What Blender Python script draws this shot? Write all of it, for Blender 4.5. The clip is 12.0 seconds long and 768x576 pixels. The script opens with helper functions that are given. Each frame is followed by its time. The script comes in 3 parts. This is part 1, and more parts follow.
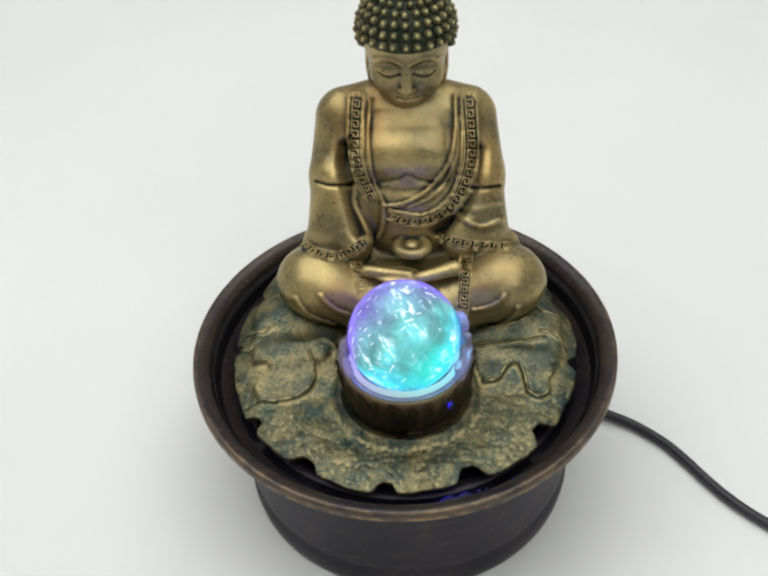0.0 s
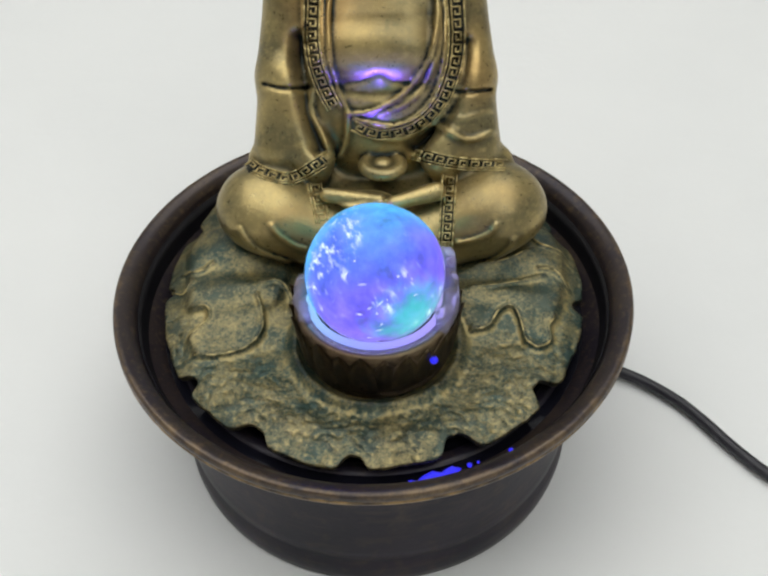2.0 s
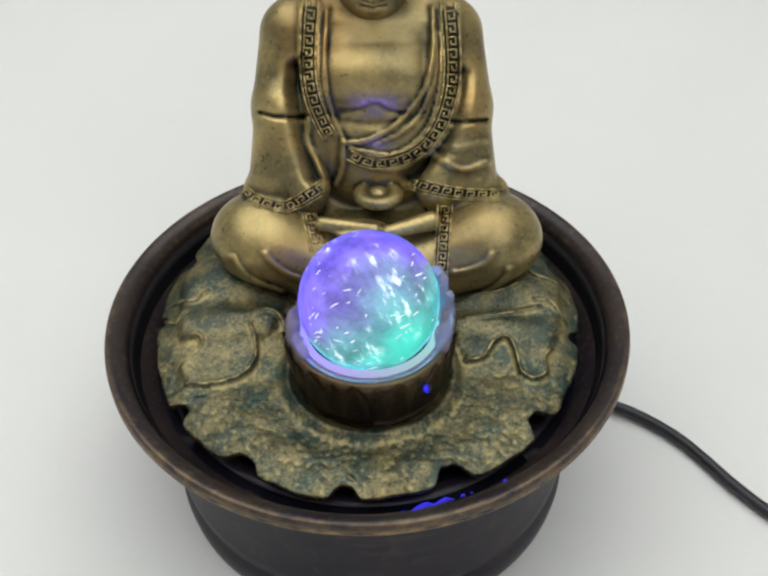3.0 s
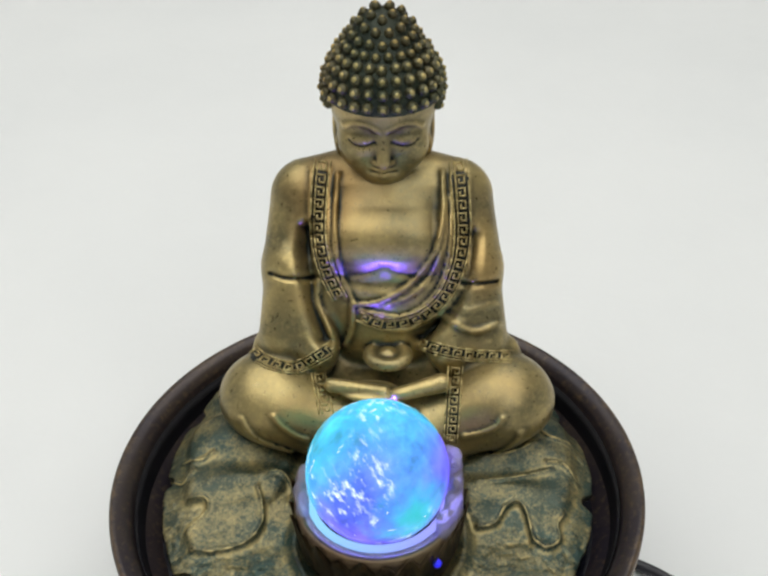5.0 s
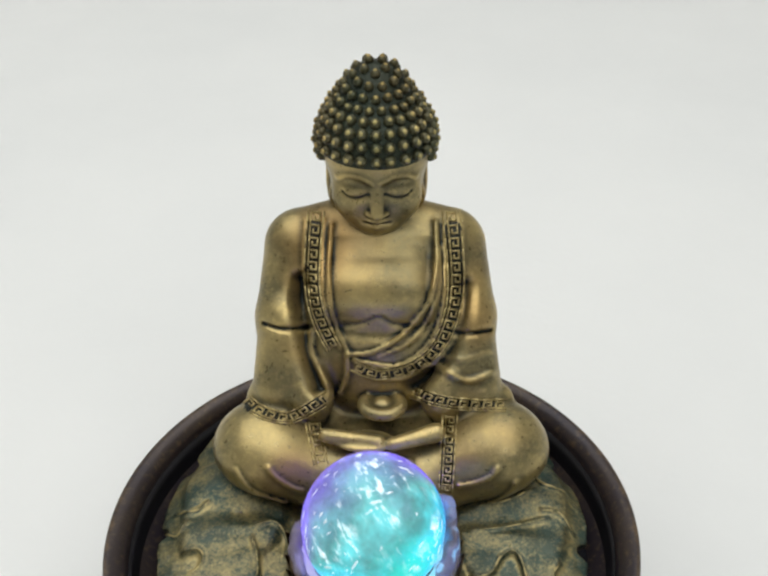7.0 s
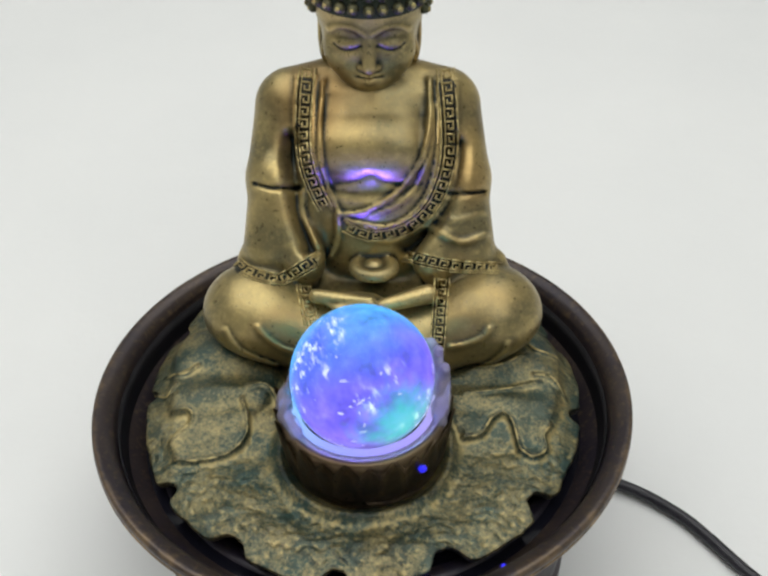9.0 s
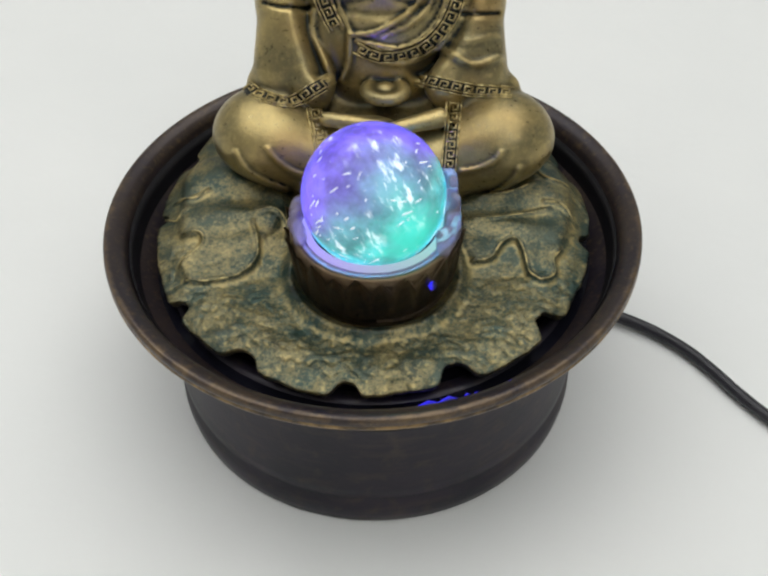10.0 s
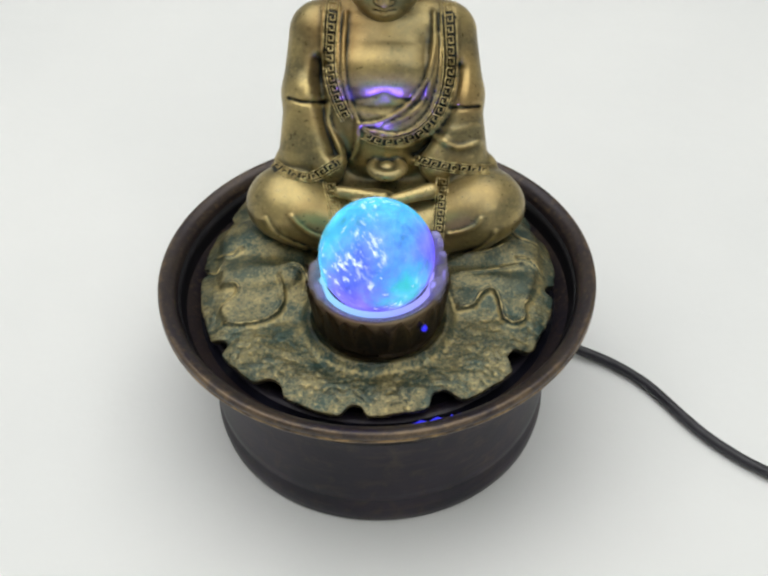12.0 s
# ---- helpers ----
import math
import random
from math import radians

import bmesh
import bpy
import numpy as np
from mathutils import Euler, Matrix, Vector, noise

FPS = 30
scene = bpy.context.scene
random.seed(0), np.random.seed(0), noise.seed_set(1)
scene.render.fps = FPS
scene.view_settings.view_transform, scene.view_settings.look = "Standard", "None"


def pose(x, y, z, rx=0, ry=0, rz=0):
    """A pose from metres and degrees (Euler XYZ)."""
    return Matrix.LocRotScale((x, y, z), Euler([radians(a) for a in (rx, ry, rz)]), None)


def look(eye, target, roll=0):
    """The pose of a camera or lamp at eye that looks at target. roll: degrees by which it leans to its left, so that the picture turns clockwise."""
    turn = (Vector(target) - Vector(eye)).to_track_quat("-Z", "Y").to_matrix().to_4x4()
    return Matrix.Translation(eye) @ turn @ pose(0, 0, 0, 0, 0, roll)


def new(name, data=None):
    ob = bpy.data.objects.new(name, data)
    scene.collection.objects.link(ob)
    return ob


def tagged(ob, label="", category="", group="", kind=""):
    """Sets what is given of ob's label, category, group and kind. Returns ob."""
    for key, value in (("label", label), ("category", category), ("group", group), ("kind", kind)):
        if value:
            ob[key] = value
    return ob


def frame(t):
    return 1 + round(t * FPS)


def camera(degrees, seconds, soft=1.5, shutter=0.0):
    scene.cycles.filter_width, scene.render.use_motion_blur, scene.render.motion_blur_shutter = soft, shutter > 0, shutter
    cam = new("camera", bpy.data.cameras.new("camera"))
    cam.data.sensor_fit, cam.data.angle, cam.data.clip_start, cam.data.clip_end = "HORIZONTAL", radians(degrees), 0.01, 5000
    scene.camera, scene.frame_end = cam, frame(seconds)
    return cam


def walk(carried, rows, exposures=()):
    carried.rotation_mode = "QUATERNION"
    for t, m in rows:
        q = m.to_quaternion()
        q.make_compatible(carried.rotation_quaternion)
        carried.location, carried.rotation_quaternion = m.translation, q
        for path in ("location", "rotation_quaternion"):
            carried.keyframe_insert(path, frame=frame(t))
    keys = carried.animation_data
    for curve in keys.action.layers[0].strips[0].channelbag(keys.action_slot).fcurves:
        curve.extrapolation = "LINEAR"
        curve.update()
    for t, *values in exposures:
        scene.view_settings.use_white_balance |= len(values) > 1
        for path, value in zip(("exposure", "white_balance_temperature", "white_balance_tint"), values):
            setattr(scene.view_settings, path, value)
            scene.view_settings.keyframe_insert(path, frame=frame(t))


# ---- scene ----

# ---- camera ----
cam = camera(40.22, 12.0, 2.5, 0.4)
PATH = [
    (0, (0.0146, -0.3693, 0.4618), (-0.0036, -0.0738, 0.1928), -3.51),
    (0.5, (0.0065, -0.3442, 0.4405), (-0.0052, -0.0496, 0.1702), -2.82),
    (1, (0.0057, -0.3250, 0.4120), (0.0029, -0.0349, 0.1366), -2.07),
    (1.5, (0.0039, -0.3056, 0.3925), (0.0010, -0.0138, 0.1190), -2.12),
    (2, (0.0058, -0.3061, 0.3898), (0.0046, -0.0224, 0.1079), -1.47),
    (2.5, (0.0058, -0.3013, 0.3890), (0.0020, -0.0179, 0.1068), -1.75),
    (2.7, (0.0068, -0.3096, 0.3822), (0.0061, -0.0204, 0.1059), -1.12),
    (4.3, (0.0134, -0.2993, 0.3893), (0.0025, 0.0079, 0.1334), -1.60),
    (4.5, (0.0156, -0.2970, 0.3921), (0.0037, 0.0163, 0.1437), -1.88),
    (5, (0.0110, -0.2878, 0.4021), (0.0043, 0.0302, 0.1595), -1.50),
    (5.5, (0.0052, -0.2868, 0.4075), (0.0047, 0.0371, 0.1727), -1.13),
    (6, (0.0074, -0.2934, 0.4016), (0.0055, 0.0357, 0.1743), -0.97),
    (6.5, (0.0039, -0.2925, 0.4025), (0.0060, 0.0396, 0.1795), -0.60),
    (6.7, (0.0049, -0.2802, 0.4147), (0.0064, 0.0423, 0.1781), -0.84),
    (8.3, (0.0260, -0.3060, 0.3734), (0.0087, 0.0263, 0.1514), -2.56),
    (8.5, (0.0226, -0.3015, 0.3737), (0.0093, 0.0261, 0.1446), -2.04),
    (9, (0.0133, -0.2995, 0.3788), (0.0092, 0.0128, 0.1289), -1.15),
    (9.5, (0.0132, -0.3079, 0.3668), (0.0115, -0.0038, 0.1070), -0.69),
    (10, (0.0101, -0.3146, 0.3613), (0.0047, -0.0318, 0.0785), -0.87),
    (10.5, (0.0131, -0.3181, 0.3723), (0.0092, -0.0316, 0.0932), -0.22),
    (11, (0.0155, -0.3284, 0.3846), (0.0119, -0.0396, 0.1079), -0.68),
    (11.5, (0.0187, -0.3540, 0.4058), (0.0090, -0.0617, 0.1329), -1.75),
    (12, (0.0159, -0.3764, 0.4296), (0.0062, -0.0853, 0.1554), -1.39),
]
walk(cam, [(t, look(eye, target, roll)) for t, eye, target, roll in PATH],
     exposures=((0, 0.10), (1.2, 0.0), (2.7, -0.02), (4.3, 0.02), (6.7, 0.03), (8.4, 0.02), (9.5, -0.02), (10.6, -0.02), (11.3, 0.04), (12, 0.08)))

# ---- light: a white room with one broad ceiling panel ----
world = bpy.data.worlds.new("world")
scene.world = world
world.use_nodes = True
world.node_tree.nodes["Background"].inputs[0].default_value = (0.95, 0.97, 1.0, 1)
world.node_tree.nodes["Background"].inputs[1].default_value = 0.4


def area_lamp(name, m, sx, sy, watts, colour):
    data = bpy.data.lights.new(name, "AREA")
    data.shape, data.size, data.size_y, data.energy, data.color = "RECTANGLE", sx, sy, watts, colour
    ob = new(name, data)
    ob.matrix_basis = m
    return ob


area_lamp("ceiling_lamp", look((-0.2, 0.25, 1.72), (-0.2, 0.25, 0)), 2.4, 2.0, 28.5, (0.995, 1.0, 0.985))
area_lamp("ceiling_lamp", look((0.7, -1.2, 1.72), (0.7, -1.2, 0)), 1.2, 0.8, 7, (0.995, 1.0, 0.985))

CYCLE = 3.47          # seconds in which the lamp under the ball runs through its colours


# ---- materials ----
def material(name):
    m = bpy.data.materials.new(name)
    m.use_nodes = True
    nt = m.node_tree
    return m, nt, nt.nodes["Principled BSDF"]


def node(nt, kind, **values):
    n = nt.nodes.new(kind)
    for key, value in values.items():
        if key in n.inputs:
            n.inputs[key].default_value = value
    return n


def noise_tex(nt, scale, detail=4.0, rough=0.55, where="Object"):
    co = nt.nodes.new("ShaderNodeTexCoord")
    n = node(nt, "ShaderNodeTexNoise", Scale=scale, Detail=detail, Roughness=rough)
    nt.links.new(co.outputs[where], n.inputs["Vector"])
    return n.outputs["Fac"]


def ramp(nt, fac, stops, smooth=False):
    r = nt.nodes.new("ShaderNodeValToRGB")
    e = r.color_ramp.elements
    while len(e) < len(stops):
        e.new(0.5)
    for k, (pos, col) in enumerate(stops):
        e[k].position, e[k].color = pos, (*col, 1) if len(col) == 3 else col
    if smooth:
        r.color_ramp.interpolation = "EASE"
    nt.links.new(fac, r.inputs["Fac"])
    return r.outputs["Color"]


def blend(nt, fac, a, b, mode="MIX"):
    m = nt.nodes.new("ShaderNodeMix")
    m.data_type, m.blend_type = "RGBA", mode
    for value, socket in ((fac, 0), (a, 6), (b, 7)):
        if isinstance(value, (int, float)):
            m.inputs[socket].default_value = value
        elif isinstance(value, tuple):
            m.inputs[socket].default_value = (*value, 1)
        else:
            nt.links.new(value, m.inputs[socket])
    return m.outputs[2]


def calc(nt, op, a, b=0.0, clamp=False):
    m = nt.nodes.new("ShaderNodeMath")
    m.operation, m.use_clamp = op, clamp
    for k, v in enumerate((a, b)):
        if isinstance(v, (int, float)):
            m.inputs[k].default_value = v
        else:
            nt.links.new(v, m.inputs[k])
    return m.outputs[0]


def bump(nt, bsdf, height, strength, distance):
    b = node(nt, "ShaderNodeBump", Strength=strength, Distance=distance)
    nt.links.new(height, b.inputs["Height"])
    nt.links.new(b.outputs["Normal"], bsdf.inputs["Normal"])


def setting(bsdf, **values):
    for key, value in values.items():
        bsdf.inputs[key.replace("_", " ")].default_value = value


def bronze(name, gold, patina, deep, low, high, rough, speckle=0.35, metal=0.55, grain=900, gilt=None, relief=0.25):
    """Cast resin painted bronze: hollows darkened by dark wash and by shade put into the colour, gold rubbed on the
    raised parts, uneven green wash.
    """
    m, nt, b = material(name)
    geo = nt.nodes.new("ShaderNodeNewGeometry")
    hollow_shade_wash = ramp(nt, geo.outputs["Pointiness"], [(low, (0, 0, 0)), (high, (1, 1, 1))])
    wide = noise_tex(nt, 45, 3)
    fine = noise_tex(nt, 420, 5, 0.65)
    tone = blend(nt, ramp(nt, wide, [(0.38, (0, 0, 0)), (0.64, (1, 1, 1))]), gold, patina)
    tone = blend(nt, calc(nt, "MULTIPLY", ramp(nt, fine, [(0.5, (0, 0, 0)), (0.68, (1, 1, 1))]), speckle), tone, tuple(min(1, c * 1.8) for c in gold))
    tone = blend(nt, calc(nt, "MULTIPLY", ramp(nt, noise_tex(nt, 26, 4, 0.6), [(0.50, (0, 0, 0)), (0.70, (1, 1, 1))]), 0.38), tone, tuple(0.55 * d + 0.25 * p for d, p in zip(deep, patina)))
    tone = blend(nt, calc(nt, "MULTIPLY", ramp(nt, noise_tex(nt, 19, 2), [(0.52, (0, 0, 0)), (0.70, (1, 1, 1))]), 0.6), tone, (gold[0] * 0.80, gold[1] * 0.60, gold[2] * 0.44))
    tone = blend(nt, hollow_shade_wash, deep, tone)
    if gilt:  # gold rubbed on in flecks, thicker towards the plate's edge
        co = nt.nodes.new("ShaderNodeTexCoord")
        far = nt.nodes.new("ShaderNodeVectorMath")
        far.operation = "LENGTH"
        nt.links.new(co.outputs["Object"], far.inputs[0])
        edge = ramp(nt, calc(nt, "MULTIPLY", far.outputs["Value"], 8.0), [(0.50, (0.0, 0.0, 0.0)), (0.69, (0.13, 0.13, 0.13))])
        crest = ramp(nt, geo.outputs["Pointiness"], [(0.506, (0, 0, 0)), (0.550, (0.34, 0.34, 0.34))])
        amount = calc(nt, "ADD", calc(nt, "ADD", calc(nt, "MULTIPLY", noise_tex(nt, 800, 5, 0.75), 0.50), calc(nt, "MULTIPLY", noise_tex(nt, 75, 6, 0.7), 0.62)), calc(nt, "ADD", edge, crest))
        tone = blend(nt, ramp(nt, amount, [(0.64, (0, 0, 0)), (0.87, (0.85, 0.85, 0.85))]), tone, gilt)
    nt.links.new(tone, b.inputs["Base Color"])
    setting(b, Metallic=metal, Roughness=rough)
    nt.links.new(ramp(nt, fine, [(0.3, (rough - 0.1,) * 3), (0.75, (rough + 0.15,) * 3)]), b.inputs["Roughness"])
    bump(nt, b, noise_tex(nt, grain, 4, 0.6), relief, 0.0006)
    return m


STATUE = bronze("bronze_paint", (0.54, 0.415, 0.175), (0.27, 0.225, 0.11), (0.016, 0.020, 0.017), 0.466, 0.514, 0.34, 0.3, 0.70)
LEAF = bronze("leaf_paint", (0.088, 0.105, 0.066), (0.036, 0.082, 0.070), (0.010, 0.017, 0.014), 0.455, 0.53, 0.36, 0.0, 0.45, 420, (0.40, 0.315, 0.13), 0.75)
CUP = bronze("cup_paint", (0.15, 0.105, 0.055), (0.052, 0.038, 0.034), (0.010, 0.009, 0.009), 0.45, 0.54, 0.35, 0.3)
GILT, nt, b = material("gilt_edge")
nt.links.new(ramp(nt, noise_tex(nt, 260, 4), [(0.35, (0.34, 0.26, 0.11)), (0.65, (0.60, 0.48, 0.21))]), b.inputs["Base Color"])
setting(b, Metallic=0.6, Roughness=0.36)

FOLD, nt, b = material("fold_gilding")
nt.links.new(ramp(nt, noise_tex(nt, 240, 4), [(0.42, (0.10, 0.10, 0.05)), (0.62, (0.56, 0.45, 0.20))]), b.inputs["Base Color"])
setting(b, Metallic=0.5, Roughness=0.4)

# bowl: brown-black paint, rubbed bronze on the lip, near-black inside
BOWL, nt, b = material("bowl_paint")
fine, wide = noise_tex(nt, 160, 6, 0.65), noise_tex(nt, 22, 4)
tone = ramp(nt, wide, [(0.35, (0.008, 0.007, 0.014)), (0.62, (0.020, 0.015, 0.025))])
co = nt.nodes.new("ShaderNodeTexCoord")
stretch = node(nt, "ShaderNodeMapping", Scale=(1, 1, 7))
nt.links.new(co.outputs["Object"], stretch.inputs["Vector"])
streak = node(nt, "ShaderNodeTexNoise", Scale=40.0, Detail=5.0, Roughness=0.65)
nt.links.new(stretch.outputs["Vector"], streak.inputs["Vector"])
tone = blend(nt, ramp(nt, streak.outputs["Fac"], [(0.52, (0, 0, 0)), (0.70, (0.35, 0.35, 0.35))]), tone, (0.085, 0.056, 0.042))
tone = blend(nt, ramp(nt, fine, [(0.54, (0, 0, 0)), (0.74, (0.55, 0.55, 0.55))]), tone, (0.070, 0.050, 0.034))
nt.links.new(tone, b.inputs["Base Color"])
setting(b, Metallic=0.1, Roughness=0.42, Specular_IOR_Level=0.38)
bump(nt, b, noise_tex(nt, 320, 5), 0.2, 0.0005)

LIP, nt, b = material("lip_paint")
fine, wide = noise_tex(nt, 420, 6, 0.7), noise_tex(nt, 30, 4)
tone = ramp(nt, wide, [(0.35, (0.022, 0.018, 0.026)), (0.66, (0.056, 0.041, 0.034))])
tone = blend(nt, ramp(nt, fine, [(0.53, (0, 0, 0)), (0.7, (0.8, 0.8, 0.8))]), tone, (0.115, 0.082, 0.050))
sharp = nt.nodes.new("ShaderNodeNewGeometry")
rub = calc(nt, "ADD", calc(nt, "MULTIPLY", sharp.outputs["Pointiness"], 1.0), calc(nt, "MULTIPLY", noise_tex(nt, 130, 5, 0.7), 0.16))
tone = blend(nt, ramp(nt, rub, [(0.612, (0, 0, 0)), (0.69, (0.75, 0.75, 0.75))]), tone, (0.27, 0.18, 0.09))
nt.links.new(tone, b.inputs["Base Color"])
setting(b, Metallic=0.40, Roughness=0.32)
bump(nt, b, noise_tex(nt, 320, 5), 0.2, 0.0005)

WORN, nt, b = material("worn_gold")
nt.links.new(ramp(nt, noise_tex(nt, 120, 5, 0.65), [(0.40, (0.06, 0.045, 0.035)), (0.62, (0.33, 0.215, 0.095))]), b.inputs["Base Color"])
setting(b, Metallic=0.4, Roughness=0.42)

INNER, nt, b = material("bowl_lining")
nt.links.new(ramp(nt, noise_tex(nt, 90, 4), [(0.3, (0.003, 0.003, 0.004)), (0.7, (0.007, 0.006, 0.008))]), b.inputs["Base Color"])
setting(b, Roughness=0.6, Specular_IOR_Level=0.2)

CLOTH, nt, b = material("white_sheet")
wide = noise_tex(nt, 3.0, 4)
nt.links.new(ramp(nt, wide, [(0.3, (0.77, 0.78, 0.775)), (0.7, (0.83, 0.835, 0.825))]), b.inputs["Base Color"])
setting(b, Roughness=0.85)
bump(nt, b, noise_tex(nt, 9, 5), 0.12, 0.02)

WALLPAINT, nt, b = material("wall_paint")
nt.links.new(ramp(nt, noise_tex(nt, 4, 3), [(0.3, (0.72, 0.72, 0.70)), (0.7, (0.78, 0.78, 0.76))]), b.inputs["Base Color"])
setting(b, Roughness=0.9)

RUBBER, nt, b = material("black_rubber")
nt.links.new(ramp(nt, noise_tex(nt, 200, 3), [(0.3, (0.010, 0.010, 0.014)), (0.7, (0.022, 0.021, 0.028))]), b.inputs["Base Color"])
setting(b, Roughness=0.45)

WATER, nt, b = material("pool_water")
setting(b, Base_Color=(0.006, 0.006, 0.010, 1), Roughness=0.12, IOR=1.33, Specular_IOR_Level=0.22)
bump(nt, b, noise_tex(nt, 90, 2), 0.10, 0.002)

FILM, nt, b = material("running_water")
setting(b, Base_Color=(0.74, 0.70, 0.97, 1), Roughness=0.10, IOR=1.25, Transmission_Weight=0.78)
bump(nt, b, noise_tex(nt, 300, 3), 0.6, 0.001)

GLASS, nt, b = material("clear_glass")
setting(b, Base_Color=(0.97, 0.99, 1, 1), Roughness=0.02, IOR=1.10, Transmission_Weight=1.0)
bump(nt, b, noise_tex(nt, 160, 2), 0.12, 0.001)

# colours of the lamp over one cycle, from pale teal over cyan and blue to violet and a pale grey-violet
COLOURS = [(0.0, (0.13, 0.44, 0.44)), (0.08, (0.09, 0.56, 0.60)), (0.18, (0.06, 0.60, 0.84)), (0.30, (0.07, 0.52, 0.96)), (0.42, (0.10, 0.36, 1.0)),
           (0.52, (0.11, 0.19, 1.0)), (0.62, (0.16, 0.14, 1.0)), (0.72, (0.21, 0.14, 0.92)), (0.80, (0.23, 0.18, 0.74)), (0.88, (0.20, 0.26, 0.54)), (0.94, (0.16, 0.35, 0.46)), (1.0, (0.13, 0.44, 0.44))]


def turning_glow(name, stops, strength, folds, streaks):
    """Light whose colour goes round the thing's own z axis."""
    m, nt, b = material(name)
    co = nt.nodes.new("ShaderNodeTexCoord")
    xyz = nt.nodes.new("ShaderNodeSeparateXYZ")
    nt.links.new(co.outputs["Object"], xyz.inputs[0])
    turn = calc(nt, "ARCTAN2", xyz.outputs["Y"], xyz.outputs["X"])
    fac = calc(nt, "FRACT", calc(nt, "MULTIPLY", calc(nt, "DIVIDE", turn, 2 * math.pi), float(folds)))
    if streaks:  # the colours swirl into one another
        fac = calc(nt, "FRACT", calc(nt, "ADD", fac, calc(nt, "MULTIPLY", calc(nt, "SUBTRACT", noise_tex(nt, 34, 3, 0.55), 0.5), 0.42)))
    col = ramp(nt, fac, stops)
    if streaks:
        col = blend(nt, ramp(nt, noise_tex(nt, 75, 5, 0.65), [(0.36, (0.46, 0.46, 0.46)), (0.62, (1, 1, 1))]), (0, 0, 0), col)
        co2 = nt.nodes.new("ShaderNodeTexCoord")
        drawn = node(nt, "ShaderNodeMapping", Scale=(0.8, 0.8, 2.0))
        nt.links.new(co2.outputs["Object"], drawn.inputs["Vector"])
        lines = node(nt, "ShaderNodeTexNoise", Scale=190.0, Detail=4.0, Roughness=0.65)
        nt.links.new(drawn.outputs["Vector"], lines.inputs["Vector"])
        glints = ramp(nt, lines.outputs["Fac"], [(0.53, (0, 0, 0)), (0.66, (1, 1, 1))])
        patches = ramp(nt, noise_tex(nt, 48, 2), [(0.48, (0, 0, 0)), (0.62, (0.85, 0.85, 0.85))])
        col = blend(nt, calc(nt, "MULTIPLY", glints, patches), col, (0.85, 0.95, 1.0))
    nt.links.new(col, b.inputs["Emission Color"])
    setting(b, Base_Color=(0.03, 0.03, 0.04, 1), Roughness=0.4, Specular_IOR_Level=0.1, Emission_Strength=strength)
    return m


CORE = turning_glow("coloured_light", COLOURS, 1.65, 1, True)
RING_STOPS = [(p, tuple(0.25 + 0.85 * c for c in col)) for p, col in COLOURS]
RING = turning_glow("rim_glow", RING_STOPS, 1.0, 1, False)
BACK_STOPS = [(0.0, (0.0, 0.001, 0.002)), (0.35, (0.0, 0.001, 0.004)), (0.43, (0.08, 0.05, 0.9)), (0.54, (0.11, 0.065, 1.0)), (0.66, (0.09, 0.05, 0.9)), (0.75, (0.0, 0.001, 0.004)), (1.0, (0.0, 0.001, 0.002))]
BACK = turning_glow("chest_fill_glow", BACK_STOPS, 2500.0, 1, False)
BLUE = turning_glow("blue_light", [(0.0, (0.0, 0.0, 0.01)), (0.18, (0.0, 0.005, 0.08)), (0.3, (0.02, 0.02, 0.9)), (0.72, (0.03, 0.02, 0.95)), (0.84, (0.0, 0.0, 0.05)), (1.0, (0, 0, 0.01))], 1.0, 1, False)
GREEN, nt, b = material("green_glow")
co = nt.nodes.new("ShaderNodeTexCoord")
away = nt.nodes.new("ShaderNodeVectorMath")
away.operation = "DISTANCE"
away.inputs[1].default_value = (0.0135, -0.0190, -0.0010)
nt.links.new(co.outputs["Object"], away.inputs[0])
spread = calc(nt, "ADD", calc(nt, "MULTIPLY", away.outputs["Value"], 30.0), calc(nt, "MULTIPLY", calc(nt, "SUBTRACT", noise_tex(nt, 90, 4, 0.6), 0.5), 0.7))
clear = nt.nodes.new("ShaderNodeBsdfTransparent")
shine = node(nt, "ShaderNodeEmission", Color=(0.05, 0.95, 0.68, 1), Strength=1.0)
mixed = nt.nodes.new("ShaderNodeMixShader")
nt.links.new(ramp(nt, spread, [(0.08, (0.60, 0.60, 0.60)), (0.56, (0, 0, 0))], True), mixed.inputs[0])
nt.links.new(clear.outputs[0], mixed.inputs[1])
nt.links.new(shine.outputs[0], mixed.inputs[2])
nt.links.new(mixed.outputs[0], nt.nodes["Material Output"].inputs["Surface"])
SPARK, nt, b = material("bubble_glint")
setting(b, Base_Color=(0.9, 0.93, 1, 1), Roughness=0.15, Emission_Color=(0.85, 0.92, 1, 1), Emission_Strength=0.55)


# ---- mesh helpers ----
def solid(name, bm, mat, parent=None, label="", smooth=True):
    me = bpy.data.meshes.new(name)
    bmesh.ops.recalc_face_normals(bm, faces=bm.faces)
    bm.to_mesh(me)
    bm.free()
    for m in mat if isinstance(mat, (list, tuple)) else (mat,):
        me.materials.append(m)
    if smooth:
        me.polygons.foreach_set("use_smooth", [True] * len(me.polygons))
    ob = new(name, me)
    if parent:
        ob.parent = parent
    return tagged(ob, label)


def part(name, bm, mat, parent, label="", smooth=True):
    return solid(name, bm, mat, parent, label, smooth)


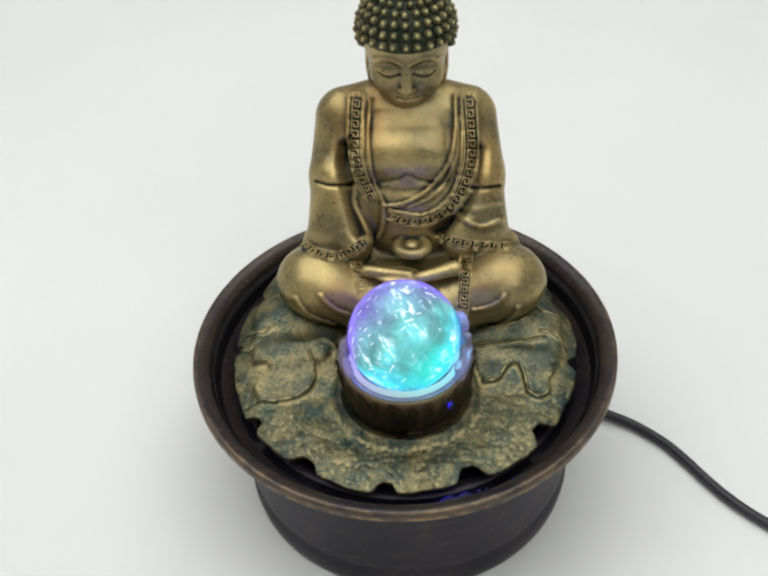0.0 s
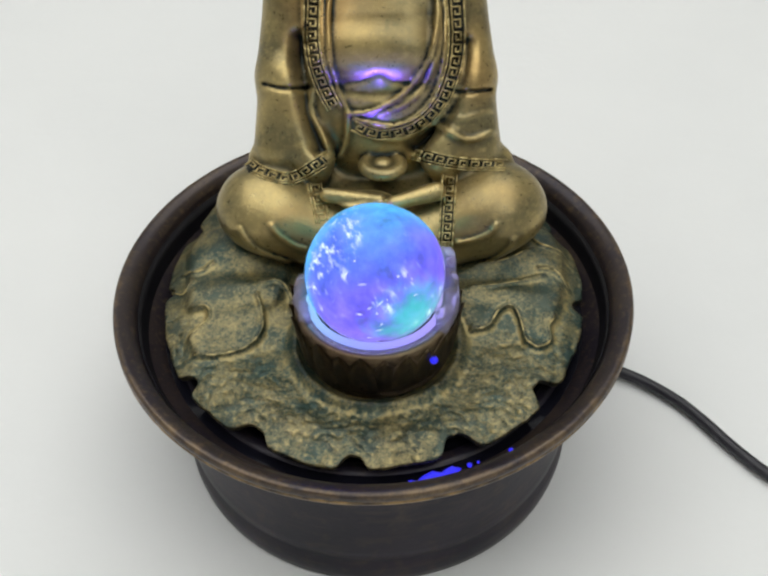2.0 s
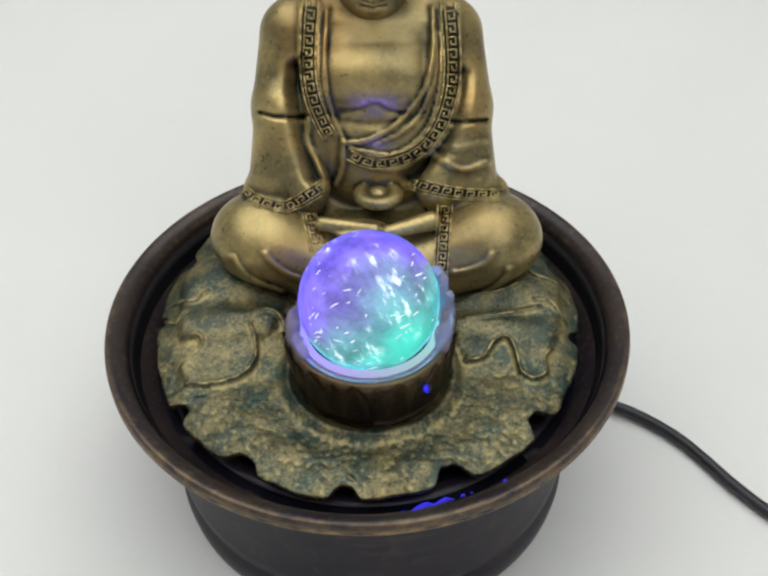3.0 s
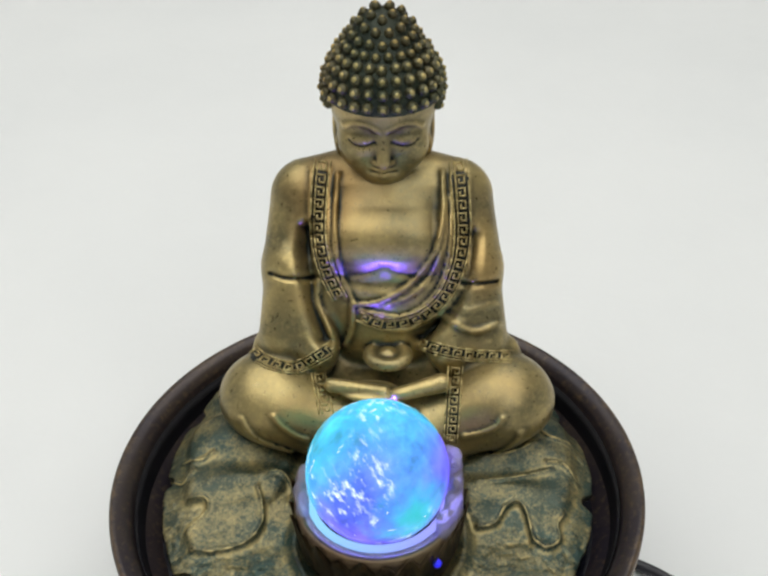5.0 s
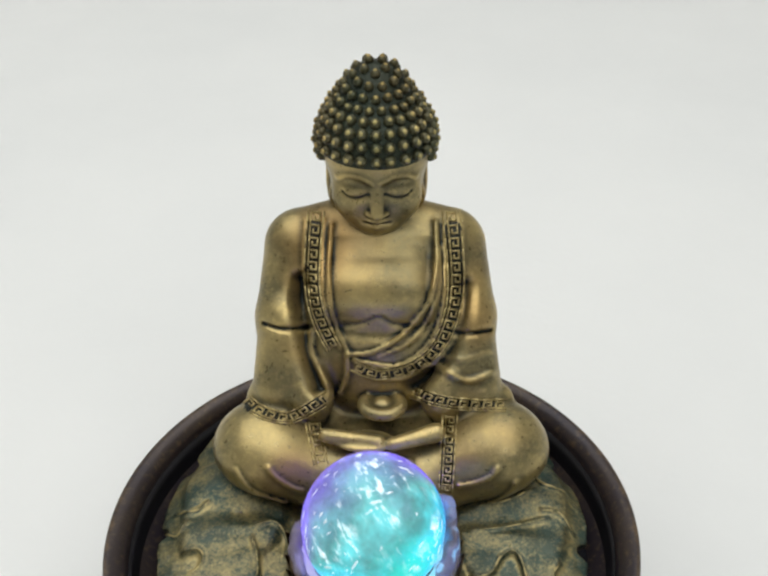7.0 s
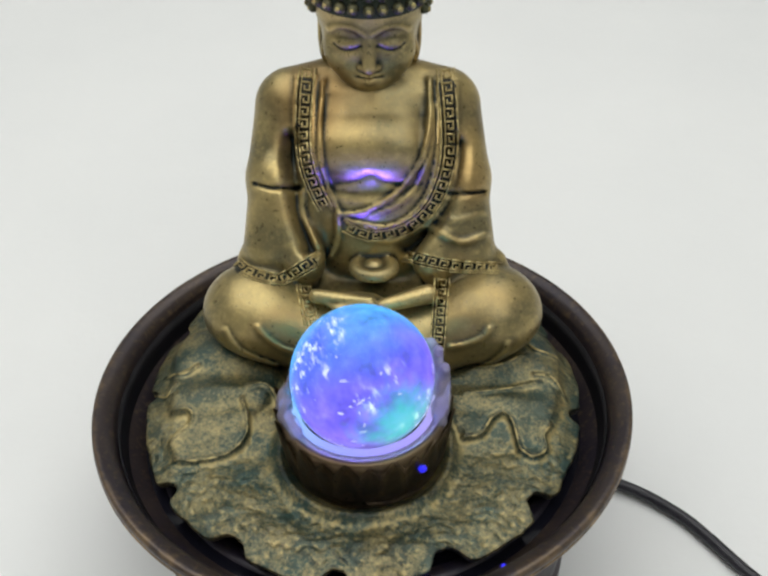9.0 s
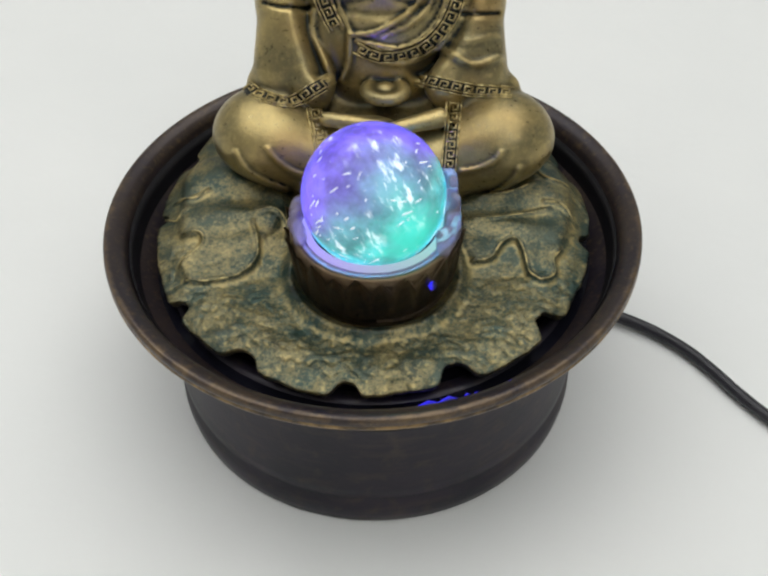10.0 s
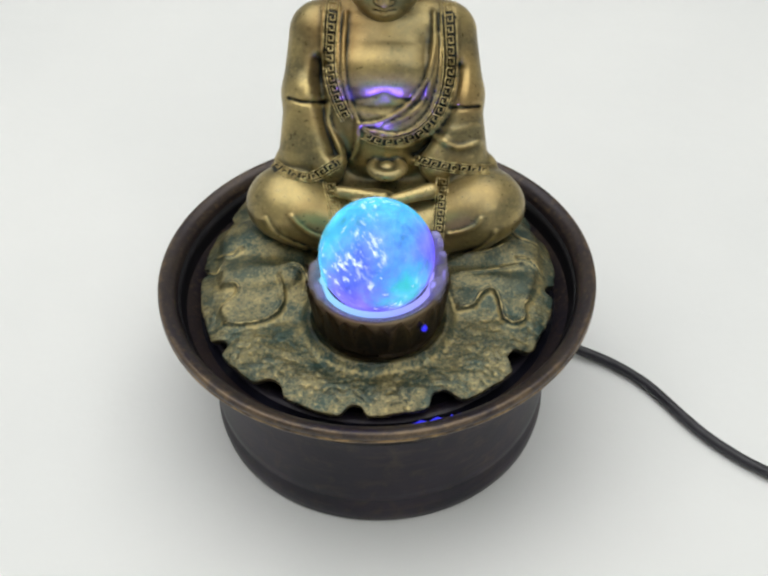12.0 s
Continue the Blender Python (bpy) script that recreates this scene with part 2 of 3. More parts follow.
def lathe(profile, segments=128, bm=None, centre=(0, 0, 0), closed=True):
    """A closed ring of (radius, height) turned about z."""
    bm = bm or bmesh.new()
    rings = [[bm.verts.new((centre[0] + r * math.cos(2 * math.pi * k / segments), centre[1] + r * math.sin(2 * math.pi * k / segments), centre[2] + z)) for k in range(segments)] for r, z in profile]
    n = len(rings)
    for a in range(n if closed else n - 1):
        p, q = rings[a], rings[(a + 1) % n]
        for k in range(segments):
            bm.faces.new((p[k], p[(k + 1) % segments], q[(k + 1) % segments], q[k]))
    return bm


def ball_mesh(r, segments=48, rings=32, centre=(0, 0, 0), bm=None, scale=(1, 1, 1)):
    bm = bm or bmesh.new()
    bmesh.ops.create_uvsphere(bm, u_segments=segments, v_segments=rings, radius=r, matrix=Matrix.Translation(centre) @ Matrix.Diagonal((*scale, 1)))
    return bm


def tube(points, radius, sides=12, bm=None):
    """A tube along points, with round ends left flat."""
    bm = bm or bmesh.new()
    pts = [Vector(p) for p in points]
    rings = []
    for k, p in enumerate(pts):
        d = (pts[min(k + 1, len(pts) - 1)] - pts[max(k - 1, 0)]).normalized()
        u = d.cross(Vector((0, 0, 1))).normalized()
        v = u.cross(d)
        r = radius[k] if isinstance(radius, (list, tuple)) else radius
        rings.append([bm.verts.new(p + r * (math.cos(2 * math.pi * s / sides) * u + math.sin(2 * math.pi * s / sides) * v)) for s in range(sides)])
    for a, c in zip(rings, rings[1:]):
        for s in range(sides):
            bm.faces.new((a[s], a[(s + 1) % sides], c[(s + 1) % sides], c[s]))
    bm.faces.new(rings[0][::-1])
    bm.faces.new(rings[-1])
    return bm


def smooth_line(points, steps=8):
    """A Catmull-Rom line through points."""
    p = [np.array(q, float) for q in points]
    p = [2 * p[0] - p[1], *p, 2 * p[-1] - p[-2]]
    out = []
    for a, b_, c, d in zip(p, p[1:], p[2:], p[3:]):
        for s in range(steps):
            t = s / steps
            out.append(0.5 * (2 * b_ + (c - a) * t + (2 * a - 5 * b_ + 4 * c - d) * t * t + (3 * b_ - a - 3 * c + d) * t ** 3))
    out.append(p[-2])
    return np.array(out)


def near_line(px, py, line):
    """The distance from points to a polyline in the plane."""
    best = np.full(np.shape(px), 1e9)
    for (ax, ay), (bx, by) in zip(line[:-1, :2], line[1:, :2]):
        dx, dy = bx - ax, by - ay
        t = np.clip(((px - ax) * dx + (py - ay) * dy) / (dx * dx + dy * dy + 1e-12), 0, 1)
        best = np.minimum(best, np.hypot(px - ax - t * dx, py - ay - t * dy))
    return best


# ---- the room ----
def box_mesh(x0, x1, y0, y1, z0, z1):
    bm = bmesh.new()
    bmesh.ops.create_cube(bm, size=1, matrix=Matrix.Translation(((x0 + x1) / 2, (y0 + y1) / 2, (z0 + z1) / 2)) @ Matrix.Diagonal((x1 - x0, y1 - y0, z1 - z0, 1)))
    return bm


def sheet():
    """A white sheet over the table: dense and faintly creased near the fountain."""
    bm = bmesh.new()
    n = 150
    def step(k):
        u = 2 * k / n - 1
        return 2.4 * math.copysign(abs(u) ** 1.8, u)
    grid = []
    for j in range(n + 1):
        row = []
        for i in range(n + 1):
            x, y = step(i), step(j)
            r = math.hypot(x, y)
            w = min(1, max(0, (r - 0.10) / 0.12))
            q = Vector((x * 5.5 + 0.9, y * 5.5, 0.3))
            z = w * (0.0034 * noise.noise(q) + 0.0030 * (1 - abs(noise.noise(q * 1.9)) * 2) * max(0, noise.noise(q * 0.6)) - 0.0006)
            row.append(bm.verts.new((x, y, z)))
        grid.append(row)
    for j in range(n):
        for i in range(n):
            bm.faces.new((grid[j][i], grid[j][i + 1], grid[j + 1][i + 1], grid[j + 1][i]))
    return solid("ground", bm, CLOTH)


tagged(sheet(), "smooth white sheet spread over the table", "table cover", kind="structure")
for nm, bx in (("wall_north", (-2.4, 2.4, 2.4, 2.5, -0.05, 1.8)), ("wall_south", (-2.4, 2.4, -2.5, -2.4, -0.05, 1.8)),
               ("wall_east", (2.4, 2.5, -2.5, 2.5, -0.05, 1.8)), ("wall_west", (-2.5, -2.4, -2.5, 2.5, -0.05, 1.8))):
    tagged(solid(nm, box_mesh(*bx), WALLPAINT, smooth=False), "plain white painted wall", "wall", kind="structure")
tagged(solid("ceiling", box_mesh(-2.5, 2.5, -2.5, 2.5, 1.8, 1.9), WALLPAINT, smooth=False), "plain white ceiling", "ceiling", kind="structure")


# ---- the bowl ----
def thing(name, label, category, place=(0, 0, 0)):
    ob = new(name)
    ob.location = place
    ob.empty_display_size = 0.02
    return tagged(ob, label, category)


bowl = thing("fountain_bowl", "round brown-black resin bowl with rubbed bronze lip", "fountain bowl")
part("base", lathe([(0.0835, 0.0000), (0.0853, 0.0015), (0.0860, 0.0060), (0.0858, 0.0125), (0.0846, 0.0145), (0.0845, 0.0165), (0.0853, 0.0180), (0.0850, 0.0220), (0.0835, 0.0450), (0.0830, 0.0647), (0.0845, 0.0707), (0.078, 0.0727), (0.074, 0.0300), (0.074, 0.0040), (0.074, 0.0000)]), BOWL, bowl)
part("rim", lathe([(0.0825, 0.0687), (0.0850, 0.0699), (0.0900, 0.0732), (0.0955, 0.0775), (0.1005, 0.0818), (0.1032, 0.0846), (0.1046, 0.0864), (0.1051, 0.0884),
                   (0.1049, 0.0898), (0.1040, 0.0906), (0.1024, 0.0904), (0.1000, 0.0893), (0.0980, 0.0880), (0.0970, 0.0866), (0.0964, 0.0840), (0.0918, 0.0717), (0.0840, 0.0672)], 160), LIP, bowl, "rubbed bronze flared lip")
part("worn_edge", lathe([(0.1041 + 0.0010 * math.cos(k * math.pi / 4), 0.0863 + 0.0013 * math.sin(k * math.pi / 4)) for k in range(8)], 160), WORN, bowl, "gold worn line on the lip")
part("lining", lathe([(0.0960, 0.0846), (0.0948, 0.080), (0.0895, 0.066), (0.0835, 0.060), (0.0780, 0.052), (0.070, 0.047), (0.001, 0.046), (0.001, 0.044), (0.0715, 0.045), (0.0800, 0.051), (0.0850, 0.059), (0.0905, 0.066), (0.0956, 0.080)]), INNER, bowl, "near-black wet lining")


def pool():
    bm = bmesh.new()
    seg, rad = 96, [0.002] + [0.085 * k / 10 for k in range(1, 11)] + [0.0905]
    lathe([(r, 0.0) for r in rad], seg, bm, (0, 0, 0.0712), closed=False)
    bm.faces.new(bm.verts[:seg])
    return solid("water", bm, WATER)


tagged(pool(), "dark still water in the bowl", "water", kind="structure")


# ---- lily leaf plate with the lotus cup ----
NOTCHES = [(-95.5, 0.0050, 3.2), (-122.5, 0.0050, 4.2), (-148, 0.0055, 3.0), (179, 0.004, 2.2), (-68.3, 0.0065, 4.2), (-39.5, 0.0070, 3.6), (-7, 0.0045, 2.4), (20, 0.004, 3), (155, 0.004, 3), (60, 0.004, 3), (120, 0.004, 3)]
RIDGES = [  # crests of the curled leaf lobes in plan, with height and width
    ([(-0.070, -0.033), (-0.060, -0.0335), (-0.050, -0.0295), (-0.0445, -0.0225), (-0.0445, -0.014), (-0.047, -0.006)], 0.0024, 0.0013),
    ([(-0.073, -0.0255), (-0.069, -0.021), (-0.0655, -0.0165), (-0.067, -0.011), (-0.074, -0.0115)], 0.0026, 0.0012),
    ([(-0.045, -0.001), (-0.039, 0.001), (-0.0335, -0.004), (-0.0335, -0.012)], 0.0024, 0.0013),
    ([(0.0385, -0.024), (0.0455, -0.0225), (0.050, -0.016), (0.055, -0.0137), (0.058, -0.018), (0.0597, -0.030)], 0.0026, 0.0012),
    ([(0.0597, -0.030), (0.0640, -0.034), (0.0695, -0.030), (0.0695, -0.0235), (0.0725, -0.0185)], 0.0022, 0.0012),
    ([(0.0405, -0.004), (0.052, -0.004), (0.062, -0.001), (0.070, 0.001)], 0.002, 0.0016),
    ([(0.043, 0.006), (0.055, 0.0075), (0.066, 0.013)], 0.0018, 0.0014),
    ([(0.068, 0.004), (0.075, 0.003), (0.080, -0.003)], 0.0024, 0.0012),
    ([(0.066, 0.024), (0.070, 0.016), (0.078, 0.014), (0.084, 0.010)], 0.0024, 0.0013),
    ([(-0.080, 0.010), (-0.072, 0.007), (-0.066, 0.011)], 0.0022, 0.0013),
    ([(-0.083, 0.001), (-0.077, -0.003), (-0.074, 0.002)], 0.0022, 0.0012),
]
RIDGES = [(smooth_line(p, 6), h, w) for p, h, w in RIDGES]


LOBES = [  # outlines of the raised leaf lobes in plan
    [(-0.070, -0.033), (-0.060, -0.0335), (-0.050, -0.0295), (-0.0445, -0.0225), (-0.0445, -0.014), (-0.036, -0.002), (-0.035, 0.030), (-0.074, 0.030), (-0.0765, 0.004), (-0.074, -0.0115), (-0.067, -0.011), (-0.0655, -0.0165), (-0.069, -0.021), (-0.073, -0.0255)],
    [(0.0385, -0.024), (0.0455, -0.0225), (0.050, -0.016), (0.055, -0.0137), (0.058, -0.018), (0.0597, -0.030), (0.064, -0.034), (0.0695, -0.030), (0.0695, -0.0235), (0.0725, -0.0185), (0.078, -0.004), (0.076, 0.030), (0.035, 0.030), (0.0345, -0.010)],
]


def inside(px, py, line):
    """Whether points lie inside a closed outline."""
    odd = np.zeros(np.shape(px), bool)
    for (ax, ay), (bx, by) in zip(line, np.roll(line, -1, axis=0)):
        odd ^= ((ay > py) != (by > py)) & (px < (bx - ax) * (py - ay) / (by - ay + 1e-12) + ax)
    return odd


def leaf_edge(a):
    r = 0.0860 + 0.0005 * np.sin(7 * a + 1) + np.array([0.0007 * noise.fractal(Vector((7 * math.cos(t), 7 * math.sin(t), 5.0)), 0.8, 2.0, 4) for t in a])
    for deg, depth, width in NOTCHES:
        d = np.degrees(np.angle(np.exp(1j * (a - math.radians(deg)))))
        r = r - depth * np.exp(-(d / width) ** 4)
    return r


def leaf_height(x, y):
    """The crumpled upper side of the leaf, by plan position."""
    r, a = np.hypot(x, y), np.arctan2(y, x)
    z = 0.0832 + 0.0012 * np.cos(r / 0.086 * 5.5) - 0.0035 * np.clip((r - 0.070) / 0.016, 0, 1) ** 2
    z = z + 0.0006 * np.sin(8 * a + 0.6) * np.clip((r - 0.035) / 0.05, 0, 1)
    flat = np.array([[noise.fractal(Vector((px * 130, py * 130, 0.0)), 0.9, 2.0, 4), noise.noise(Vector((px * 420, py * 420, 3.0)))] for px, py in zip(np.ravel(x), np.ravel(y))])
    rough = np.clip((r - 0.040) / 0.03, 0.25, 1) * np.where(np.ravel(y).reshape(np.shape(y)) < -0.02, 1.0, 0.55)
    smooth = np.zeros(np.shape(x))
    for line in LOBES:
        line = smooth_line(line + line[:1], 5)
        d = near_line(x, y, line) * np.where(inside(x, y, line), -1, 1)
        smooth = np.maximum(smooth, 0.85 / (1 + np.exp(np.clip(d / 0.002, -30, 30))))
        z = z + 0.0030 / (1 + np.exp(np.clip(d / 0.0008, -30, 30))) * np.clip(1.0 + d / 0.03, 0.30, 1)
    z = z + rough * (1 - smooth) * (0.0006 * flat[:, 0].reshape(np.shape(x)) + 0.0004 * flat[:, 1].reshape(np.shape(x)))
    # soft folds that fan out from under the knees
    fan = np.arctan2(y + 0.004, np.abs(x) - 0.012)
    z = z + 0.0013 * np.sin(15 * fan + 1.2 * np.sign(x) + 40 * r) * np.exp(-((np.abs(x) - 0.058) / 0.022) ** 2) * np.clip((y + 0.016) / 0.010, 0, 1)
    # lobes at both sides rise towards the statue
    z = z + 0.0105 * np.exp(-(((np.abs(x) - 0.054) / 0.026) ** 2)) * np.clip((y + 0.030) / 0.045, 0, 1)
    for line, h, w in RIDGES:
        h, w = 0.45 * h, 0.75 * w
        d = near_line(x, y, line)
        z = z + h * np.exp(-(d / w) ** 2)
    # collar round the cup
    d = np.hypot(x - 0.0015, y + 0.028)
    return z + 0.0034 * np.exp(-((d - 0.0322) / 0.0030) ** 2)


def leaf_plate():
    na, nr = 560, 120
    a = np.linspace(0, 2 * np.pi, na, endpoint=False)
    edge = leaf_edge(a)
    f = np.linspace(0.02, 1, nr)[:, None] ** 0.8
    x, y = f * edge * np.cos(a), f * edge * np.sin(a)
    z = leaf_height(x, y)
    under = [(0.999, 0.0012), (0.985, 0.0032), (0.93, 0.0036), (0.5, 0.006)]
    xs = np.concatenate([x] + [x[-1:] * k for k, _ in under])
    ys = np.concatenate([y] + [y[-1:] * k for k, _ in under])
    zs = np.concatenate([z] + [z[-1:] - d for _, d in under])
    verts = np.stack([xs, ys, zs], -1).reshape(-1, 3)
    faces = []
    for j in range(len(xs) - 1):
        for i in range(na):
            k = (i + 1) % na
            faces.append((j * na + i, j * na + k, (j + 1) * na + k, (j + 1) * na + i))
    faces.append(tuple(range(na - 1, -1, -1)))
    me = bpy.data.meshes.new("leaf")
    me.from_pydata(verts.tolist(), [], faces)
    me.materials.append(LEAF)
    me.polygons.foreach_set("use_smooth", [True] * len(me.polygons))
    ob = new("leaf", me)
    return ob


tray = thing("leaf_plate", "green-gold cast lily leaf plate with ragged edge", "fountain insert", (0, 0, 0))
leaf_plate().parent = tray
for line, h, w in RIDGES:  # thin gilded lips of the curled folds
    line = np.asarray(line)
    z = leaf_height(line[:, 0], line[:, 1])
    taper = np.sin(np.pi * np.linspace(0.02, 0.98, len(line))) ** 0.5
    lip = tube(np.column_stack([line, z - 0.0002 - 0.0007 * (1 - taper)]).tolist(), 0.00048, 8)
    part("leaf_fold", lip, FOLD, tray, "gold-rubbed curled fold")
for k in range(6):  # posts that carry the plate on the bowl's bottom
    ang = 2 * math.pi * (k + 0.5) / 6
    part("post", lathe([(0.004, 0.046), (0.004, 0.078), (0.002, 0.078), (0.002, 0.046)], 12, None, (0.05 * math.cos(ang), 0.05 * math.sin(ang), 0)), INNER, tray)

CUPX, CUPY = 0.0015, -0.028
cup = part("lotus_cup", lathe([(0.0275, 0.080), (0.0280, 0.0845), (0.0281, 0.0868), (0.0282, 0.0875), (0.0286, 0.092), (0.0302, 0.099), (0.0312, 0.105), (0.0310, 0.1080), (0.0298, 0.1088), (0.0284, 0.1082), (0.0272, 0.105), (0.0255, 0.098), (0.023, 0.092), (0.001, 0.091), (0.001, 0.080)], 96, None, (CUPX, CUPY, 0)), CUP, tray, "brown bronze lotus cup with pointed petals")


def petal(angle, low):
    """A pointed lotus petal lying on the cup's wall."""
    bm = bmesh.new()
    rows_, cols = 9, 7
    half = math.radians(15.5)
    grid = []
    for j in range(rows_):
        v = j / (rows_ - 1)
        width = half * (1 - v ** 2.6) * (0.75 + 0.25 * math.sin(math.pi * min(1, v + 0.2)))
        line = []
        for i in range(cols):
            u = 2 * i / (cols - 1) - 1
            r = 0.0286 + 0.0026 * v + (0.0001 if low else 0.0006) + 0.0013 * (1 - u * u) * math.sin(math.pi * (0.15 + 0.7 * v)) + 0.0011 * v ** 4
            z = 0.0865 + (0.0222 if low else 0.0246) * v
            t = angle + u * width
            line.append(bm.verts.new((CUPX + r * math.cos(t), CUPY + r * math.sin(t), z)))
        grid.append(line)
    for j in range(rows_ - 1):
        for i in range(cols - 1):
            bm.faces.new((grid[j][i], grid[j][i + 1], grid[j + 1][i + 1], grid[j + 1][i]))
    bmesh.ops.solidify(bm, geom=bm.faces[:], thickness=0.0008)
    return bm


for k in range(12):
    part("petal", petal(2 * math.pi * k / 12 - math.pi / 2 - 0.18, False), CUP, cup)
    part("petal", petal(2 * math.pi * (k + 0.5) / 12 - math.pi / 2 - 0.18, True), CUP, cup)

# ---- the glass ball, its light and the water on it ----
BALL = Vector((CUPX, CUPY - 0.0007, 0.1220))
BALL_R = 0.0259
ball = thing("glass_ball", "clear glass ball glowing with changing coloured light", "glass ball")
part("shell", ball_mesh(BALL_R, 96, 64), GLASS, ball)
part("light_core", ball_mesh(BALL_R * 0.93, 64, 48), CORE, ball, "added inner core that carries the lamp's coloured glow")


def bubbles():
    """Small drawn-out air bubbles that stand for the light's sparkle, most of them gathered in drifts."""
    rng = random.Random(4)
    bm = bmesh.new()
    drifts = [Vector((rng.gauss(0, 1), rng.gauss(0, 1), rng.gauss(0, 1))).normalized() for _ in range(9)]
    for k in range(120):
        spread = 0.22 if k % 4 else 2.0
        d = (drifts[k % 9] + spread * Vector((rng.gauss(0, 1), rng.gauss(0, 1), rng.gauss(0, 1)))).normalized()
        r = rng.uniform(0.0001, 0.0004)
        m = Matrix.Translation(d * BALL_R * rng.uniform(0.935, 0.96)) @ d.to_track_quat("Z", "Y").to_matrix().to_4x4() @ Matrix.Rotation(rng.uniform(-0.6, 0.6), 4, "Z") @ Matrix.Diagonal((1, rng.uniform(1, 8), 0.5, 1))
        bmesh.ops.create_icosphere(bm, subdivisions=1, radius=r, matrix=m)
    return bm


part("bubbles", bubbles(), SPARK, ball, "tiny air bubbles given a glow for the light's sparkle")

green = thing("green_glow_shell", "green-cyan light spreading low inside the ball", "lamp", BALL)
part("glow", ball_mesh(BALL_R * 0.945, 64, 48), GREEN, green, "soft green-cyan glow")

ring = thing("bright_rim_glow", "added glowing ring for the bright rim under the glass ball", "lamp", (CUPX, CUPY, 0.1088))
part("glow_band", lathe([(0.0250 + 0.0014 * math.cos(2 * math.pi * k / 10), 0.0014 * math.sin(2 * math.pi * k / 10)) for k in range(10)], 72), RING, ring)

back = thing("chest_fill_light", "added unseen blue fill light behind the ball", "lamp", (CUPX, CUPY + 0.0292, 0.1098))
part("emitter", ball_mesh(0.0026, 20, 14), BACK, back, "added blue glowing shape")
hood = lathe([(0.0033, -0.001), (0.0033, 0.0072), (0.0039, 0.0074), (0.0040, -0.001)], 24)
bmesh.ops.transform(hood, matrix=Matrix.Translation((CUPX, CUPY + 0.0292, 0.1098)) @ Matrix.Rotation(radians(-43), 4, "X"), verts=hood.verts)
part("fill_light_hood", hood, INNER, cup, "added unseen black hood that narrows the fill light")
spot = thing("water_blue_reflection", "added glowing shape for the blue reflection on the water", "lamp", (0.0205, -0.0862, 0.0735))
bm = lathe([(0.0003, -0.0118), (0.0014, -0.0105), (0.0024, -0.008), (0.0012, -0.0055), (0.0022, -0.003), (0.0027, 0.001), (0.0011, 0.004), (0.0017, 0.0065), (0.0020, 0.0085), (0.0008, 0.0105), (0.0003, 0.0115)], 24)
for along, size in ((0.0150, 0.0010), (0.0185, 0.0006), (0.0320, 0.0010)):
    ball_mesh(size, 10, 8, (0, 0, along), bm)
part("emitter", bm, BLUE, spot, "added blue glowing shape")
glint = thing("cup_blue_spot", "added glowing bead for the blue light spot on the cup", "lamp", (0.0222, -0.0532, 0.1010))
part("emitter", ball_mesh(0.0016, 16, 12), BLUE, glint, "added blue glowing shape")


# ---- the seated statue: smooth solids joined on a fine lattice, one mesh ----
def ellipsoid(p, c, r):
    q = [(p[k] - c[k]) / r[k] for k in range(3)]
    n = np.sqrt(q[0] ** 2 + q[1] ** 2 + q[2] ** 2)
    return (n - 1) * min(r)


def capsule(p, a, b, ra, rb):
    a, b = np.array(a, float), np.array(b, float)
    d = b - a
    t = np.clip(sum((p[k] - a[k]) * d[k] for k in range(3)) / (d @ d), 0, 1)
    return np.sqrt(sum((p[k] - a[k] - t * d[k]) ** 2 for k in range(3))) - (ra + t * (rb - ra))


def join(a, b, k):
    h = np.clip(0.5 + 0.5 * (b - a) / k, 0, 1)
    return b + (a - b) * h - k * h * (1 - h)


def carve(a, b, k):
    return -join(-a, b, k)


def skin_of(field, origin, step):
    """The zero surface of a field on a lattice, one vertex in each crossed cell."""
    s = field < 0
    corners = [(i, j, k) for i in (0, 1) for j in (0, 1) for k in (0, 1)]
    nx, ny, nz = (n - 1 for n in field.shape)
    count = sum(s[i:i + nx, j:j + ny, k:k + nz].astype(np.int8) for i, j, k in corners)
    cells = np.argwhere((count > 0) & (count < 8))
    index = np.full((nx, ny, nz), -1, np.int64)
    index[tuple(cells.T)] = np.arange(len(cells))
    total, hits = np.zeros((len(cells), 3)), np.zeros(len(cells))
    for a in corners:
        for ax in range(3):
            if a[ax]:
                continue
            b_ = tuple(a[k] + (k == ax) for k in range(3))
            va, vb = field[tuple((cells + a).T)], field[tuple((cells + b_).T)]
            cross = (va < 0) != (vb < 0)
            t = np.where(cross, va / np.where(va == vb, 1, va - vb), 0)
            place = np.array(a, float) + t[:, None] * np.eye(3)[ax]
            total += place * cross[:, None]
            hits += cross
    verts = np.array(origin) + step * (cells + total / hits[:, None])
    quads = []
    for ax in range(3):
        u, v = (ax + 1) % 3, (ax + 2) % 3
        lo = [slice(None)] * 3
        hi = [slice(None)] * 3
        lo[ax], hi[ax] = slice(0, -1), slice(1, None)
        edge = np.argwhere(s[tuple(lo)] != s[tuple(hi)])
        edge = edge[(edge[:, u] > 0) & (edge[:, v] > 0) & (edge[:, u] < (nx, ny, nz)[u]) & (edge[:, v] < (nx, ny, nz)[v])]
        du, dv = np.eye(3, dtype=int)[u], np.eye(3, dtype=int)[v]
        q = np.stack([index[tuple((edge - w).T)] for w in (du + dv, dv, 0 * du, du)], 1)
        flip = ~s[tuple(edge.T)]
        q[flip] = q[flip][:, ::-1]
        quads.append(q)
    return verts, np.concatenate(quads)


